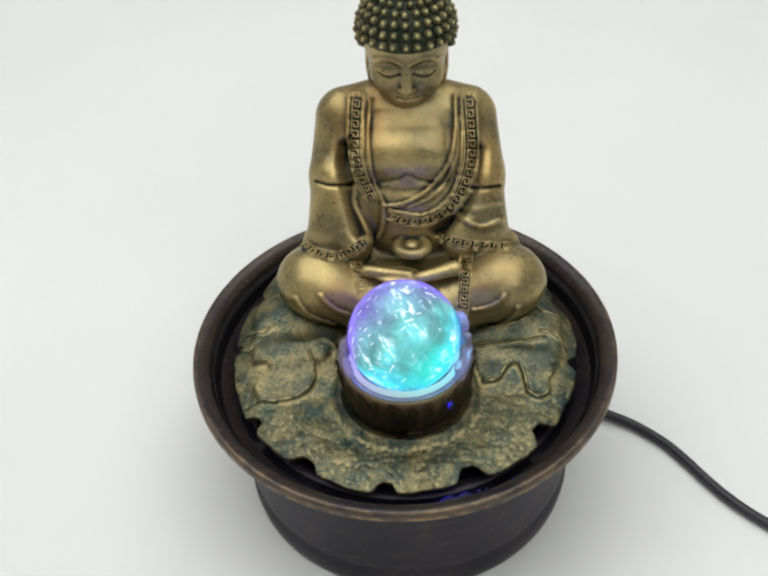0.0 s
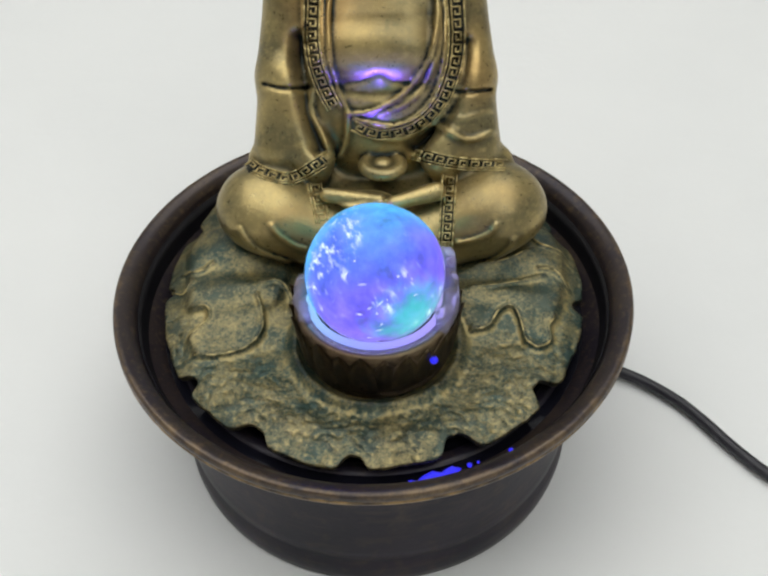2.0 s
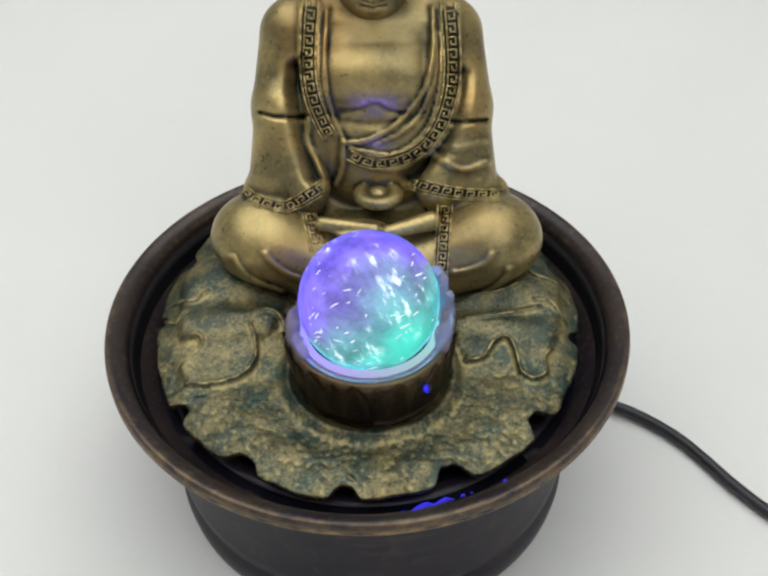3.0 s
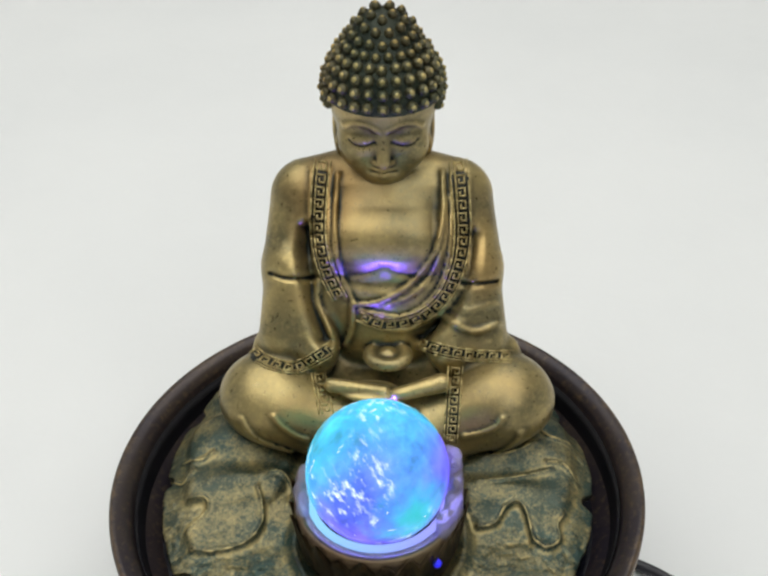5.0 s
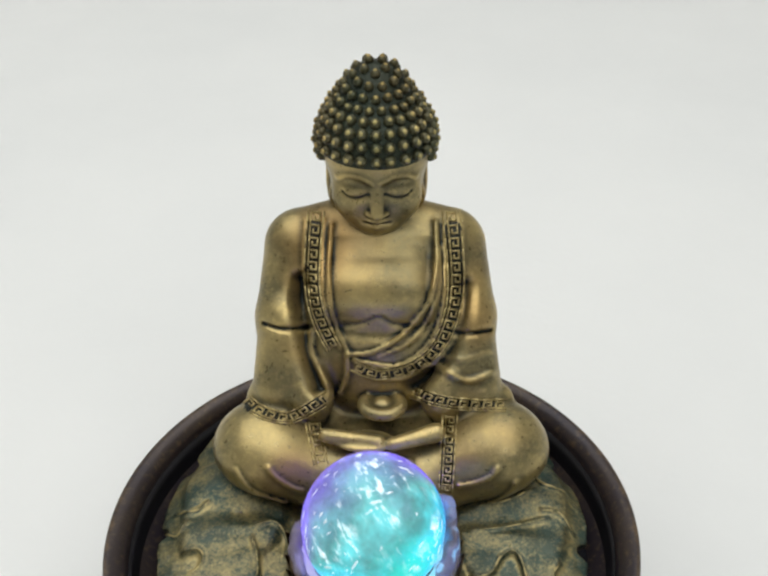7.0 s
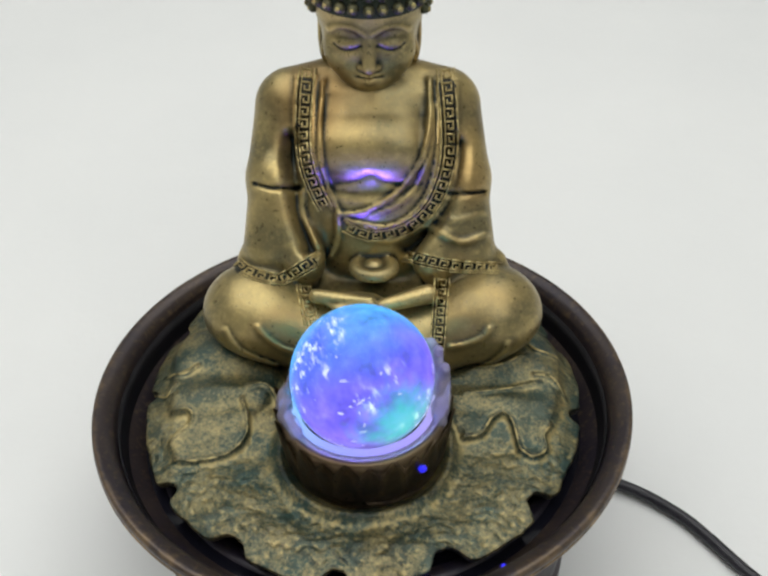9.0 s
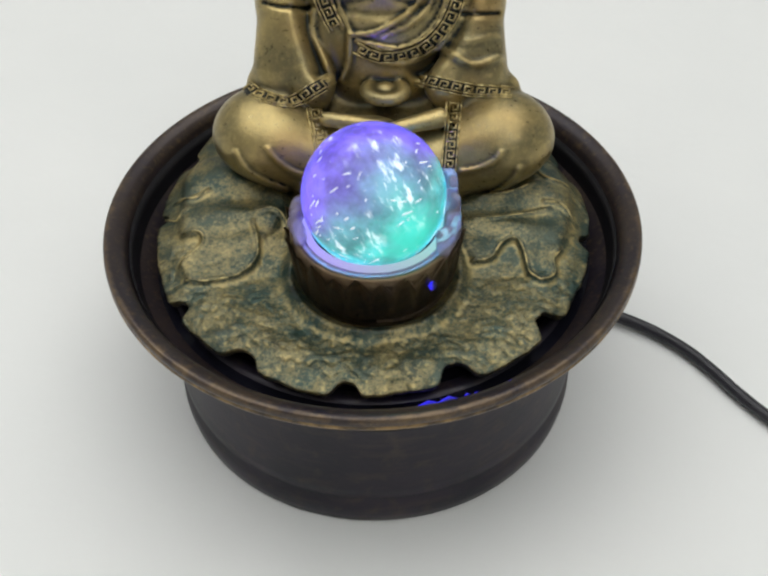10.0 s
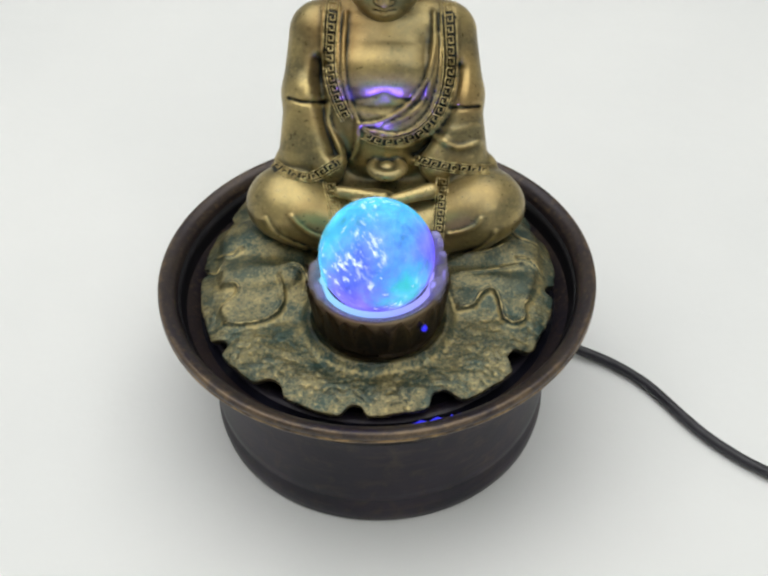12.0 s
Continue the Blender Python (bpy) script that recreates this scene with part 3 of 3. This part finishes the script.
def lattice(lo, hi, step):
    axes_ = [np.arange(a, b_ + step, step, dtype=np.float32) for a, b_ in zip(lo, hi)]
    return np.meshgrid(*axes_, indexing="ij")


def mirrored(p):
    return [np.abs(p[0]), p[1], p[2]]


# crests and grooves of the robe, drawn on the plane y = DRAWN as seen from SCULPTOR: line (x, z), height, width
SCULPTOR, DRAWN = (-0.008, -0.3001, 0.3912), 0.04
ROBE = [
    ([(-0.0174, 0.2004), (-0.0187, 0.1805), (-0.0178, 0.1595), (-0.0128, 0.1431)], 0.0014, 0.0009),
    ([(-0.0270, 0.2027), (-0.0283, 0.1768), (-0.0259, 0.1626), (-0.0195, 0.1448)], 0.0011, 0.0008),
    ([(-0.0203, 0.2025), (-0.0218, 0.1790), (-0.0209, 0.1631), (-0.0154, 0.1440)], 0.0009, 0.0007),
    ([(-0.0129, 0.1414), (-0.0134, 0.1295), (-0.0161, 0.1202)], 0.0016, 0.0012),
    ([(-0.0270, 0.1525), (-0.0269, 0.1407), (-0.0214, 0.1250)], 0.0016, 0.0014),
    ([(0.0209, 0.2013), (0.0219, 0.1792), (0.0179, 0.1625), (0.0085, 0.1499), (-0.0026, 0.1421), (-0.0123, 0.1409)], 0.0016, 0.001),
    ([(0.0231, 0.1907), (0.0228, 0.1686), (0.0138, 0.1483), (0.0000, 0.1402)], 0.0009, 0.0007),
    ([(0.0242, 0.2012), (0.0255, 0.1775), (0.0244, 0.1595), (0.0182, 0.1435), (0.0061, 0.1348), (-0.0100, 0.1384)], 0.0013, 0.0009),
    ([(0.0303, 0.1990), (0.0319, 0.1651), (0.0284, 0.1461), (0.0171, 0.1314), (0.0034, 0.1279), (-0.0075, 0.1323)], 0.0012, 0.0009),
    ([(0.0243, 0.1347), (0.0359, 0.1275), (0.0457, 0.1314)], 0.0018, 0.0016),
    ([(0.0252, 0.1401), (0.0342, 0.1383), (0.0440, 0.1419)], 0.0006, 0.0014),
    ([(-0.0622, 0.0795), (-0.0583, 0.0693), (-0.052, 0.0639), (-0.0421, 0.059)], 0.0012, 0.0013),
    ([(-0.0481, 0.081), (-0.0445, 0.0746), (-0.0388, 0.069), (-0.0342, 0.0666)], 0.0011, 0.0013),
    ([(0.0516, 0.0805), (0.0487, 0.0753), (0.042, 0.0716), (0.0354, 0.07)], 0.0012, 0.0013),
    ([(0.0602, 0.0723), (0.0586, 0.0667), (0.0521, 0.0603), (0.0414, 0.0559)], 0.0012, 0.0013),
    ([(0.0662, 0.0543), (0.0555, 0.0508), (0.0472, 0.05)], 0.0008, 0.0013),
]
GROOVES = [
    ([(-0.0448, 0.1558), (-0.0384, 0.1537), (-0.0283, 0.1540)], 0.0022, 0.001),
    ([(0.0302, 0.1515), (0.0367, 0.1513), (0.0435, 0.1523)], 0.0022, 0.001),
    ([(-0.0131, 0.1559), (-0.0059, 0.1570), (0.0002, 0.1596), (0.0056, 0.1566), (0.0133, 0.1550)], 0.0006, 0.0011),
    ([(-0.0296, 0.1760), (-0.0305, 0.1640), (-0.0281, 0.1420), (-0.0251, 0.1236)], 0.0046, 0.0034),
    ([(0.0318, 0.1740), (0.0308, 0.1579), (0.0262, 0.1388), (0.0143, 0.1252)], 0.0042, 0.0034),
]


def body_field(p):
    x, y, z = p
    q = mirrored(p)
    d = ellipsoid(p, (0, 0.060, 0.130), (0.036, 0.027, 0.040))
    d = join(d, ellipsoid(p, (0, 0.0690, 0.158), (0.0335, 0.0255, 0.0300)), 0.014)
    qa = [np.abs(x + 0.0012), y, z]
    d = join(d, capsule(qa, (0.0, 0.0765, 0.1805), (0.0296, 0.0715, 0.1750), 0.0125, 0.0130), 0.009)
    d = join(d, capsule(p, (0, 0.0745, 0.175), (0, 0.0750, 0.203), 0.0125, 0.0125), 0.005)
    for side in (-1, 1):
        d = join(d, ellipsoid(p, (side * 0.0100, 0.0488, 0.1660), (0.0145, 0.0118, 0.0120)), 0.010)
    d = join(d, ellipsoid(p, (0, 0.0535, 0.1440), (0.0200, 0.0160, 0.0130)), 0.008)
    arm = capsule(qa, (0.0320, 0.0700, 0.1728), (0.0368, 0.055, 0.150), 0.0126, 0.0117)
    sleeve = capsule(qa, (0.0352, 0.053, 0.150), (0.0398, 0.038, 0.1265), 0.0120, 0.0105)
    sleeve = join(sleeve, capsule(qa, (0.0345, 0.051, 0.149), (0.0260, 0.032, 0.1255), 0.0105, 0.0090), 0.006)
    d = join(d, join(arm, sleeve, 0.004), 0.004)
    d = join(d, capsule(q, (0.0260, 0.0305, 0.1195), (0.0500, 0.037, 0.1215), 0.0044, 0.0040), 0.005)
    # crossed legs under the robe
    legs = capsule(q, (0.020, 0.058, 0.100), (0.0475, 0.026, 0.1070), 0.021, 0.0155)
    legs = join(legs, ellipsoid(q, (0.0475, 0.0215, 0.1075), (0.0198, 0.0185, 0.0155)), 0.008)
    legs = join(legs, capsule(q, (0.043, 0.018, 0.105), (0.006, 0.012, 0.099), 0.0125, 0.0105), 0.010)
    legs = join(legs, ellipsoid(p, (0, 0.035, 0.094), (0.045, 0.038, 0.0185)), 0.008)
    legs = join(legs, ellipsoid(p, (0, 0.055, 0.090), (0.062, 0.032, 0.014)), 0.010)
    d = join(d, legs, 0.0035)
    # fingers laid together in the lap under a flat bowl
    d = join(d, capsule(p, (-0.0215, 0.0165, 0.1188), (-0.0005, 0.0135, 0.1186), 0.0030, 0.0023), 0.0010)
    d = join(d, capsule(p, (0.0220, 0.0175, 0.1194), (0.0050, 0.0128, 0.1176), 0.0040, 0.0027), 0.0010)
    d = join(d, ellipsoid(p, (-0.0060, 0.0150, 0.1172), (0.0120, 0.0062, 0.0022)), 0.0010)
    d = join(d, capsule(p, (-0.0100, 0.0085, 0.1116), (0.0110, 0.0085, 0.1110), 0.0024, 0.0022), 0.0010)
    dish = ellipsoid(p, (0.001, 0.0290, 0.1238), (0.0102, 0.0090, 0.0042))
    dish = carve(dish, ellipsoid(p, (0.001, 0.0285, 0.1285), (0.0086, 0.0074, 0.0030)), 0.0006)
    dish = join(dish, ellipsoid(p, (0.001, 0.0285, 0.1262), (0.0030, 0.0028, 0.0014)), 0.0012)
    d = join(d, dish, 0.001)
    # robe hem falling over the leaf in front of the knees
    d = join(d, capsule(q, (0.018, 0.016, 0.092), (0.055, 0.024, 0.094), 0.007, 0.006), 0.006)
    # bare chest set back inside the robe
    front = np.clip((0.079 - y) / 0.008, 0, 1)
    near = (DRAWN - SCULPTOR[1]) / (y - SCULPTOR[1])
    u, v = SCULPTOR[0] + (x - SCULPTOR[0]) * near, SCULPTOR[2] + (z - SCULPTOR[2]) * near
    edge_ = np.abs(u - 0.0005) / 0.0205
    floor_ = (v - 0.1465 - 14 * u * u) / 0.004
    d = d + 0.0013 * np.clip((1 - edge_) * 8, 0, 1) * np.clip(floor_, 0, 1) * np.clip((0.196 - v) / 0.01, 0, 1) * front
    for line, h, w in ROBE:
        d = d - h * np.exp(-(near_line(u, v, smooth_line(line, 3)) / w) ** 2) * front
    for line, h, w in GROOVES:
        d = d + h * np.exp(-(near_line(u, v, smooth_line(line, 3)) / w) ** 2) * front
    d = join(d, np.maximum(np.abs(z - 0.085) - 0.003, np.sqrt((x / 0.055) ** 2 + ((y - 0.052) / 0.036) ** 2) * 0.036 - 0.036), 0.003)
    return np.maximum(d, 0.0815 - z)


def head_field(p):
    x, y, z = p
    q = mirrored(p)
    d = ellipsoid(p, (0, 0.0775, 0.2185), (0.0224, 0.0225, 0.0195))
    d = join(d, ellipsoid(p, (0, 0.0715, 0.2035), (0.0168, 0.0160, 0.0185)), 0.006)
    d = join(d, ellipsoid(p, (0, 0.0635, 0.1895), (0.0090, 0.0070, 0.0055)), 0.007)
    d = join(d, ellipsoid(p, (0, 0.0815, 0.2338), (0.0124, 0.0124, 0.0138)), 0.008)
    d = join(d, ellipsoid(q, (0.0100, 0.0620, 0.2000), (0.0065, 0.0050, 0.0065)), 0.006)
    d = carve(d, ellipsoid(q, (0.0078, 0.0530, 0.2068), (0.0060, 0.0032, 0.0034)), 0.003)
    d = join(d, ellipsoid(q, (0.0078, 0.0588, 0.2052), (0.0052, 0.0030, 0.0024)), 0.0012)
    d = join(d, capsule(p, (0, 0.0585, 0.2110), (0, 0.0535, 0.1975), 0.0017, 0.0025), 0.0022)
    d = join(d, ellipsoid(q, (0.0023, 0.0553, 0.1968), (0.0019, 0.0020, 0.0014)), 0.001)
    brow = smooth_line([(0.002, 0.2098), (0.0065, 0.2122), (0.0115, 0.2118), (0.0150, 0.2095)], 4)
    d = d - 0.0006 * np.exp(-(near_line(q[0], z, brow) / 0.0009) ** 2) * (y < 0.07)
    lid = smooth_line([(0.0030, 0.2050), (0.0070, 0.2034), (0.0105, 0.2036), (0.0130, 0.2052)], 4)
    d = d + 0.0006 * np.exp(-(near_line(q[0], z, lid) / 0.0006) ** 2) * (y < 0.07)
    d = join(d, capsule(q, (0, 0.0552, 0.1932), (0.0044, 0.0572, 0.1932), 0.0011, 0.0007), 0.0008)
    d = join(d, capsule(q, (0, 0.0558, 0.1907), (0.0036, 0.0577, 0.1911), 0.0012, 0.0007), 0.0008)
    d = d + 0.0005 * np.exp(-(near_line(q[0], z, np.array([(0.0, 0.1920), (0.0050, 0.1925)])) / 0.0005) ** 2) * (y < 0.07)
    ear = ellipsoid(q, (0.0176, 0.0755, 0.2022), (0.0025, 0.0050, 0.0128))
    ear = carve(ear, ellipsoid(q, (0.0194, 0.0725, 0.2045), (0.0017, 0.0026, 0.0066)), 0.001)
    return join(d, ear, 0.0015)


def curls(tree):
    """Rows of small knobs over the skull and the topknot: centre points and radii."""
    out, c, row = [], Vector((0, 0.0785, 0.2165)), 0
    lat = -0.10
    while lat < 1.5:
        far = 0.0225 + 0.007 * max(0, math.sin(lat)) ** 2
        n = max(3, int(2 * math.pi * far * math.cos(lat) / 0.0052 + 0.5))
        for k in range(n):
            a = 2 * math.pi * (k + 0.5 * (row % 2) * (row > 4)) / n - math.pi / 2
            way = Vector((math.cos(lat) * math.cos(a), math.cos(lat) * math.sin(a), math.sin(lat)))
            hit, normal, _, _ = tree.ray_cast(c + way * 0.08, -way)
            if hit and not (hit.z < 0.2150 and hit.y < 0.068):
                out.append((hit, way, 0.0023 if lat < 0.9 else 0.0020))
        lat += 0.0050 / (far + 0.001)
        row += 1
    return out


KEY_BANDS = [  # bands of fret ornament in the same drawing plane, unit length, width
    ([(-0.0228, 0.2057), (-0.0244, 0.1921), (-0.0252, 0.1747), (-0.0240, 0.1628), (-0.0213, 0.1526), (-0.0177, 0.1440)], 0.0053, 0.0042),
    ([(0.0261, 0.2053), (0.0280, 0.1906), (0.0292, 0.1729), (0.0280, 0.1592), (0.0231, 0.1446), (0.0135, 0.1346), (-0.0001, 0.1313), (-0.0101, 0.1359)], 0.0053, 0.0042),
    ([(-0.0552, 0.1172), (-0.0498, 0.1115), (-0.0385, 0.1076), (-0.0294, 0.1128), (-0.0198, 0.1200)], 0.0053, 0.0042),
    ([(0.0136, 0.1216), (0.0248, 0.1173), (0.0376, 0.1150), (0.0525, 0.1144)], 0.0053, 0.0042),
    ([(-0.0279, 0.1053), (-0.0249, 0.0825)], 0.0053, 0.0042),
    ([(0.0295, 0.1092), (0.0296, 0.0814), (0.0292, 0.0658)], 0.0053, 0.0042),
]
FRET = [((0.0, 0.1), (1.0, 0.1)), ((0.12, 0.1), (0.12, 0.9)), ((0.12, 0.9), (0.72, 0.9)), ((0.72, 0.9), (0.72, 0.42)), ((0.72, 0.42), (0.42, 0.42))]


def key_strips(bm, tree):
    """Raised fret strokes laid on the robe, seen from the front and above."""
    eye = Vector(SCULPTOR)
    ahead = Vector((0, 0.8, -0.55)).normalized()

    def on_skin(x, z):
        hit, normal, _, _ = tree.ray_cast(eye, (Vector((x, DRAWN, z)) - eye).normalized())
        return (hit, normal) if hit else (None, None)

    for line, unit, width in KEY_BANDS:
        pts = smooth_line(line, 12)
        seg = np.hypot(*np.diff(pts, axis=0).T)
        along = np.concatenate([[0], np.cumsum(seg)])
        n = max(1, round(along[-1] / unit))
        unit = along[-1] / n

        def at(s, d):
            s = min(max(s, 0), along[-1] - 1e-6)
            x, z = np.interp(s, along, pts[:, 0]), np.interp(s, along, pts[:, 1])
            k = min(np.searchsorted(along, s, side="right") - 1, len(seg) - 1)
            t = (pts[k + 1] - pts[k]) / seg[k]
            return on_skin(x - t[1] * d, z + t[0] * d)

        strokes = [(((k + a[0]) * unit, (a[1] - 0.5) * width), ((k + b_[0]) * unit, (b_[1] - 0.5) * width)) for k in range(n) for a, b_ in FRET]
        strokes += [((k * unit, e * width), ((k + 1) * unit, e * width)) for k in range(n) for e in (-0.72, 0.72)]
        for a, b_ in strokes:
            (pa, na), (pb, nb) = at(*a), at(*b_)
            if pa is None or pb is None or (pa - pb).length > 0.012 or (pa - pb).length < 1e-4:
                continue
            nm = (na + nb).normalized()
            if nm.dot(ahead) > 0:
                nm = -nm
            t = (pb - pa).normalized()
            side = t.cross(nm).normalized() * 0.00032
            pa, pb = pa - t * 0.0002, pb + t * 0.0002
            top = [bm.verts.new(v + nm * 0.0006) for v in (pa - side, pa + side, pb + side, pb - side)]
            low = [bm.verts.new(v - nm * 0.0006 + s * 0.6) for v, s in ((pa, -side), (pa, side), (pb, side), (pb, -side))]
            bm.faces.new(top).material_index = 1
            for k in range(4):
                bm.faces.new((top[k], low[k], low[(k + 1) % 4], top[(k + 1) % 4])).material_index = 1


def statue():
    step = 0.00085
    grid = lattice((-0.076, -0.022, 0.079), (0.076, 0.100, 0.210), step)
    v1, q1 = skin_of(body_field(grid).astype(np.float32), (-0.076, -0.022, 0.079), step)
    step = 0.0006
    grid = lattice((-0.026, 0.048, 0.182), (0.026, 0.104, 0.252), step)
    v2, q2 = skin_of(head_field(grid).astype(np.float32), (-0.026, 0.048, 0.182), step)
    verts, quads = np.concatenate([v1, v2]), np.concatenate([q1, q2 + len(v1)])
    me = bpy.data.meshes.new("statue")
    me.from_pydata(verts.tolist(), [], quads.tolist())
    bm = bmesh.new()
    bm.from_mesh(me)
    bmesh.ops.smooth_vert(bm, verts=bm.verts, factor=0.5, use_axis_x=True, use_axis_y=True, use_axis_z=True)
    lines = [(smooth_line(line, 6)[3:-3], 0.0032) for line, _, _ in KEY_BANDS]
    mids = np.array([f.calc_center_median() for f in bm.faces])
    reach = (DRAWN - SCULPTOR[1]) / (mids[:, 1] - SCULPTOR[1])
    u, v = SCULPTOR[0] + (mids[:, 0] - SCULPTOR[0]) * reach, SCULPTOR[2] + (mids[:, 2] - SCULPTOR[2]) * reach
    band = np.zeros(len(mids), bool)
    for line, half in lines:
        band |= near_line(u, v, line) < half
    band &= (mids[:, 1] < 0.07) & (mids[:, 2] < 0.19)
    for f, dark, c in zip(bm.faces, band, mids):
        c = Vector(c)
        if dark:
            f.material_index = 4
        if c.z > 0.2158 or (c.z > 0.203 and c.y > 0.079):
            f.material_index = 3
    from_tree = mathutils_tree(bm)
    key_strips(bm, from_tree)
    rng = random.Random(9)
    for p, way, r in curls(from_tree):  # a dark round curl with a rubbed gold tip
        p = p + Vector((rng.uniform(-1, 1), rng.uniform(-1, 1), rng.uniform(-1, 1))) * 0.0003
        for at_, size, index in ((p + way * 0.0002, r, 5), (p + way * (r * 0.72), r * rng.uniform(0.50, 0.62), 2)):
            made = bmesh.ops.create_icosphere(bm, subdivisions=2 if index == 5 else 1, radius=size, matrix=Matrix.Translation(at_))
            for f in {f for v in made["verts"] for f in v.link_faces}:
                f.material_index = index
    lean = Matrix(((1.0010, -0.0271, 0.0078, 0), (0, 0.9950, 0.0174, 0), (0, -0.0095, 0.9989, 0), (0, 0, 0, 1)))
    bmesh.ops.transform(bm, matrix=Matrix.Translation((0, 0.05, 0.09)) @ lean @ Matrix.Translation((0, -0.05, -0.09)), verts=bm.verts)
    bm.to_mesh(me)
    bm.free()
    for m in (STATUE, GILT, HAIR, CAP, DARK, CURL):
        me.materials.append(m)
    me.polygons.foreach_set("use_smooth", [True] * len(me.polygons))
    ob = new("seated_statue", me)
    ob.location = (0.0026, -0.0001, 0.0022)
    ob.rotation_euler = (0, 0, radians(-1.5))
    return tagged(ob, "bronze-painted seated meditating statue with knobbed hair", "statue")


def mathutils_tree(bm):
    from mathutils.bvhtree import BVHTree
    return BVHTree.FromBMesh(bm)


CAP = bronze("cap_paint", (0.035, 0.042, 0.022), (0.02, 0.032, 0.02), (0.012, 0.018, 0.014), 0.45, 0.53, 0.45, 0.2)
DARK = bronze("dark_wash", (0.030, 0.028, 0.018), (0.014, 0.017, 0.014), (0.012, 0.016, 0.014), 0.40, 0.48, 0.45, 0.15)
CURL = bronze("curl_paint", (0.105, 0.095, 0.048), (0.05, 0.058, 0.03), (0.012, 0.018, 0.014), 0.45, 0.53, 0.4, 0.2)
HAIR = bronze("hair_paint", (0.50, 0.41, 0.16), (0.22, 0.20, 0.08), (0.03, 0.04, 0.022), 0.50, 0.57, 0.38, 0.2)
statue()


# ---- water welling over the cup's edge ----
def splash(seed, lo, hi, tall):
    """A lumpy swell of water: drops melted into one skin."""
    rng = random.Random(seed)
    grid = lattice((-0.034, -0.034, 0.103), (0.034, 0.034, 0.132), 0.0008)
    d = None
    for k in range(18):
        a = math.radians(lo + (hi - lo) * k / 17)
        r = 0.0284 + rng.uniform(-0.0008, 0.0012)
        top = 0.1090 + tall * math.sin(math.pi * (k + 0.5) / 18) * rng.uniform(0.45, 1)
        e = capsule(grid, (r * math.cos(a), r * math.sin(a), 0.1085), (0.985 * r * math.cos(a), 0.985 * r * math.sin(a), top), 0.0024, rng.uniform(0.0014, 0.0024))
        d = e if d is None else join(d, e, 0.002)
    v, q = skin_of(d.astype(np.float32), (-0.034, -0.034, 0.103), 0.0008)
    me = bpy.data.meshes.new("splash")
    me.from_pydata(v.tolist(), [], q.tolist())
    me.materials.append(FILM)
    me.polygons.foreach_set("use_smooth", [True] * len(me.polygons))
    return new("swell", me)


flow = thing("water_film", "water welling up round the glass ball, tinted lilac for the lamp's light", "water", (CUPX, CUPY, 0))
for seed, lo, hi, tall in ((2, -30, 44, 0.019), (5, 118, 205, 0.004)):
    splash(seed, lo, hi, tall).parent = flow

part("brim", lathe([(0.0228, 0.1072), (0.0262, 0.1079), (0.0286, 0.1080), (0.0284, 0.1062), (0.0228, 0.1058)], 96), FILM, flow, "thin water brimming in the cup")

# ---- the cable ----
cable_line = smooth_line([(0.079, 0.0375, 0.0105), (0.088, 0.0335, 0.0085), (0.099, 0.0290, 0.0062), (0.112, 0.0235, 0.0045), (0.1265, 0.0157, 0.0035), (0.1405, 0.0036, 0.0032), (0.1497, -0.0085, 0.0032), (0.1595, -0.0235, 0.0032), (0.1695, -0.0365, 0.0032), (0.1805, -0.0475, 0.0032), (0.193, -0.0572, 0.0032), (0.23, -0.083, 0.0035), (0.31, -0.13, 0.0040), (0.48, -0.20, 0.0040), (0.8, -0.24, 0.0040)], 8)
cable = thing("power_cable", "black rubber power cable lying on the sheet", "cable")
part("cord", tube(cable_line.tolist(), 0.0028, 14), RUBBER, cable)


# ---- what moves ----
def motions():
    view = Vector((0, -0.70, 0.71))
    axis = Vector((0.85, 0.37, 0.37)).normalized()
    side = (view - axis * view.dot(axis)).normalized()
    base = Matrix((side, axis.cross(side), axis)).transposed().to_4x4()
    steps = [0.5 * k for k in range(25)]
    walk(ball, [(t, Matrix.Translation(BALL) @ base @ Matrix.Rotation(-2 * math.pi * t / CYCLE, 4, "Z")) for t in steps])
    walk(ring, [(t, Matrix.Translation((CUPX, CUPY, 0.1088)) @ Matrix.Rotation(-math.pi / 2 - 2 * math.pi * t / CYCLE, 4, "Z")) for t in steps])
    walk(back, [(t, Matrix.Translation((CUPX, CUPY + 0.0292, 0.1098)) @ Matrix.Rotation(math.radians(52), 4, "X") @ Matrix.Rotation(math.pi / 2 - 2 * math.pi * t / CYCLE, 4, "Z")) for t in steps])
    lie = Matrix.Rotation(math.radians(22), 4, "Z") @ Matrix.Rotation(math.radians(90), 4, "Y")
    up = lie.inverted() @ Vector((0, -0.6, 0.8))
    start = math.atan2(up.y, up.x)
    walk(spot, [(t, Matrix.Translation((0.0205, -0.0862, 0.0735)) @ lie @ Matrix.Rotation(start - 2 * math.pi * t / CYCLE, 4, "Z")) for t in steps])
    walk(glint, [(t, Matrix.Translation((0.0222, -0.0532, 0.1010)) @ Matrix.Rotation(math.radians(-52) - 2 * math.pi * t / CYCLE, 4, "Z")) for t in steps])
    walk(flow, [(t, Matrix.Translation((CUPX, CUPY, 0.0006 * math.sin(5.1 * t))) @ Matrix.Rotation(math.radians(7 * math.sin(2.3 * t) + 3 * math.sin(7.1 * t)), 4, "Z")) for t in [0.25 * k for k in range(49)]])


motions()
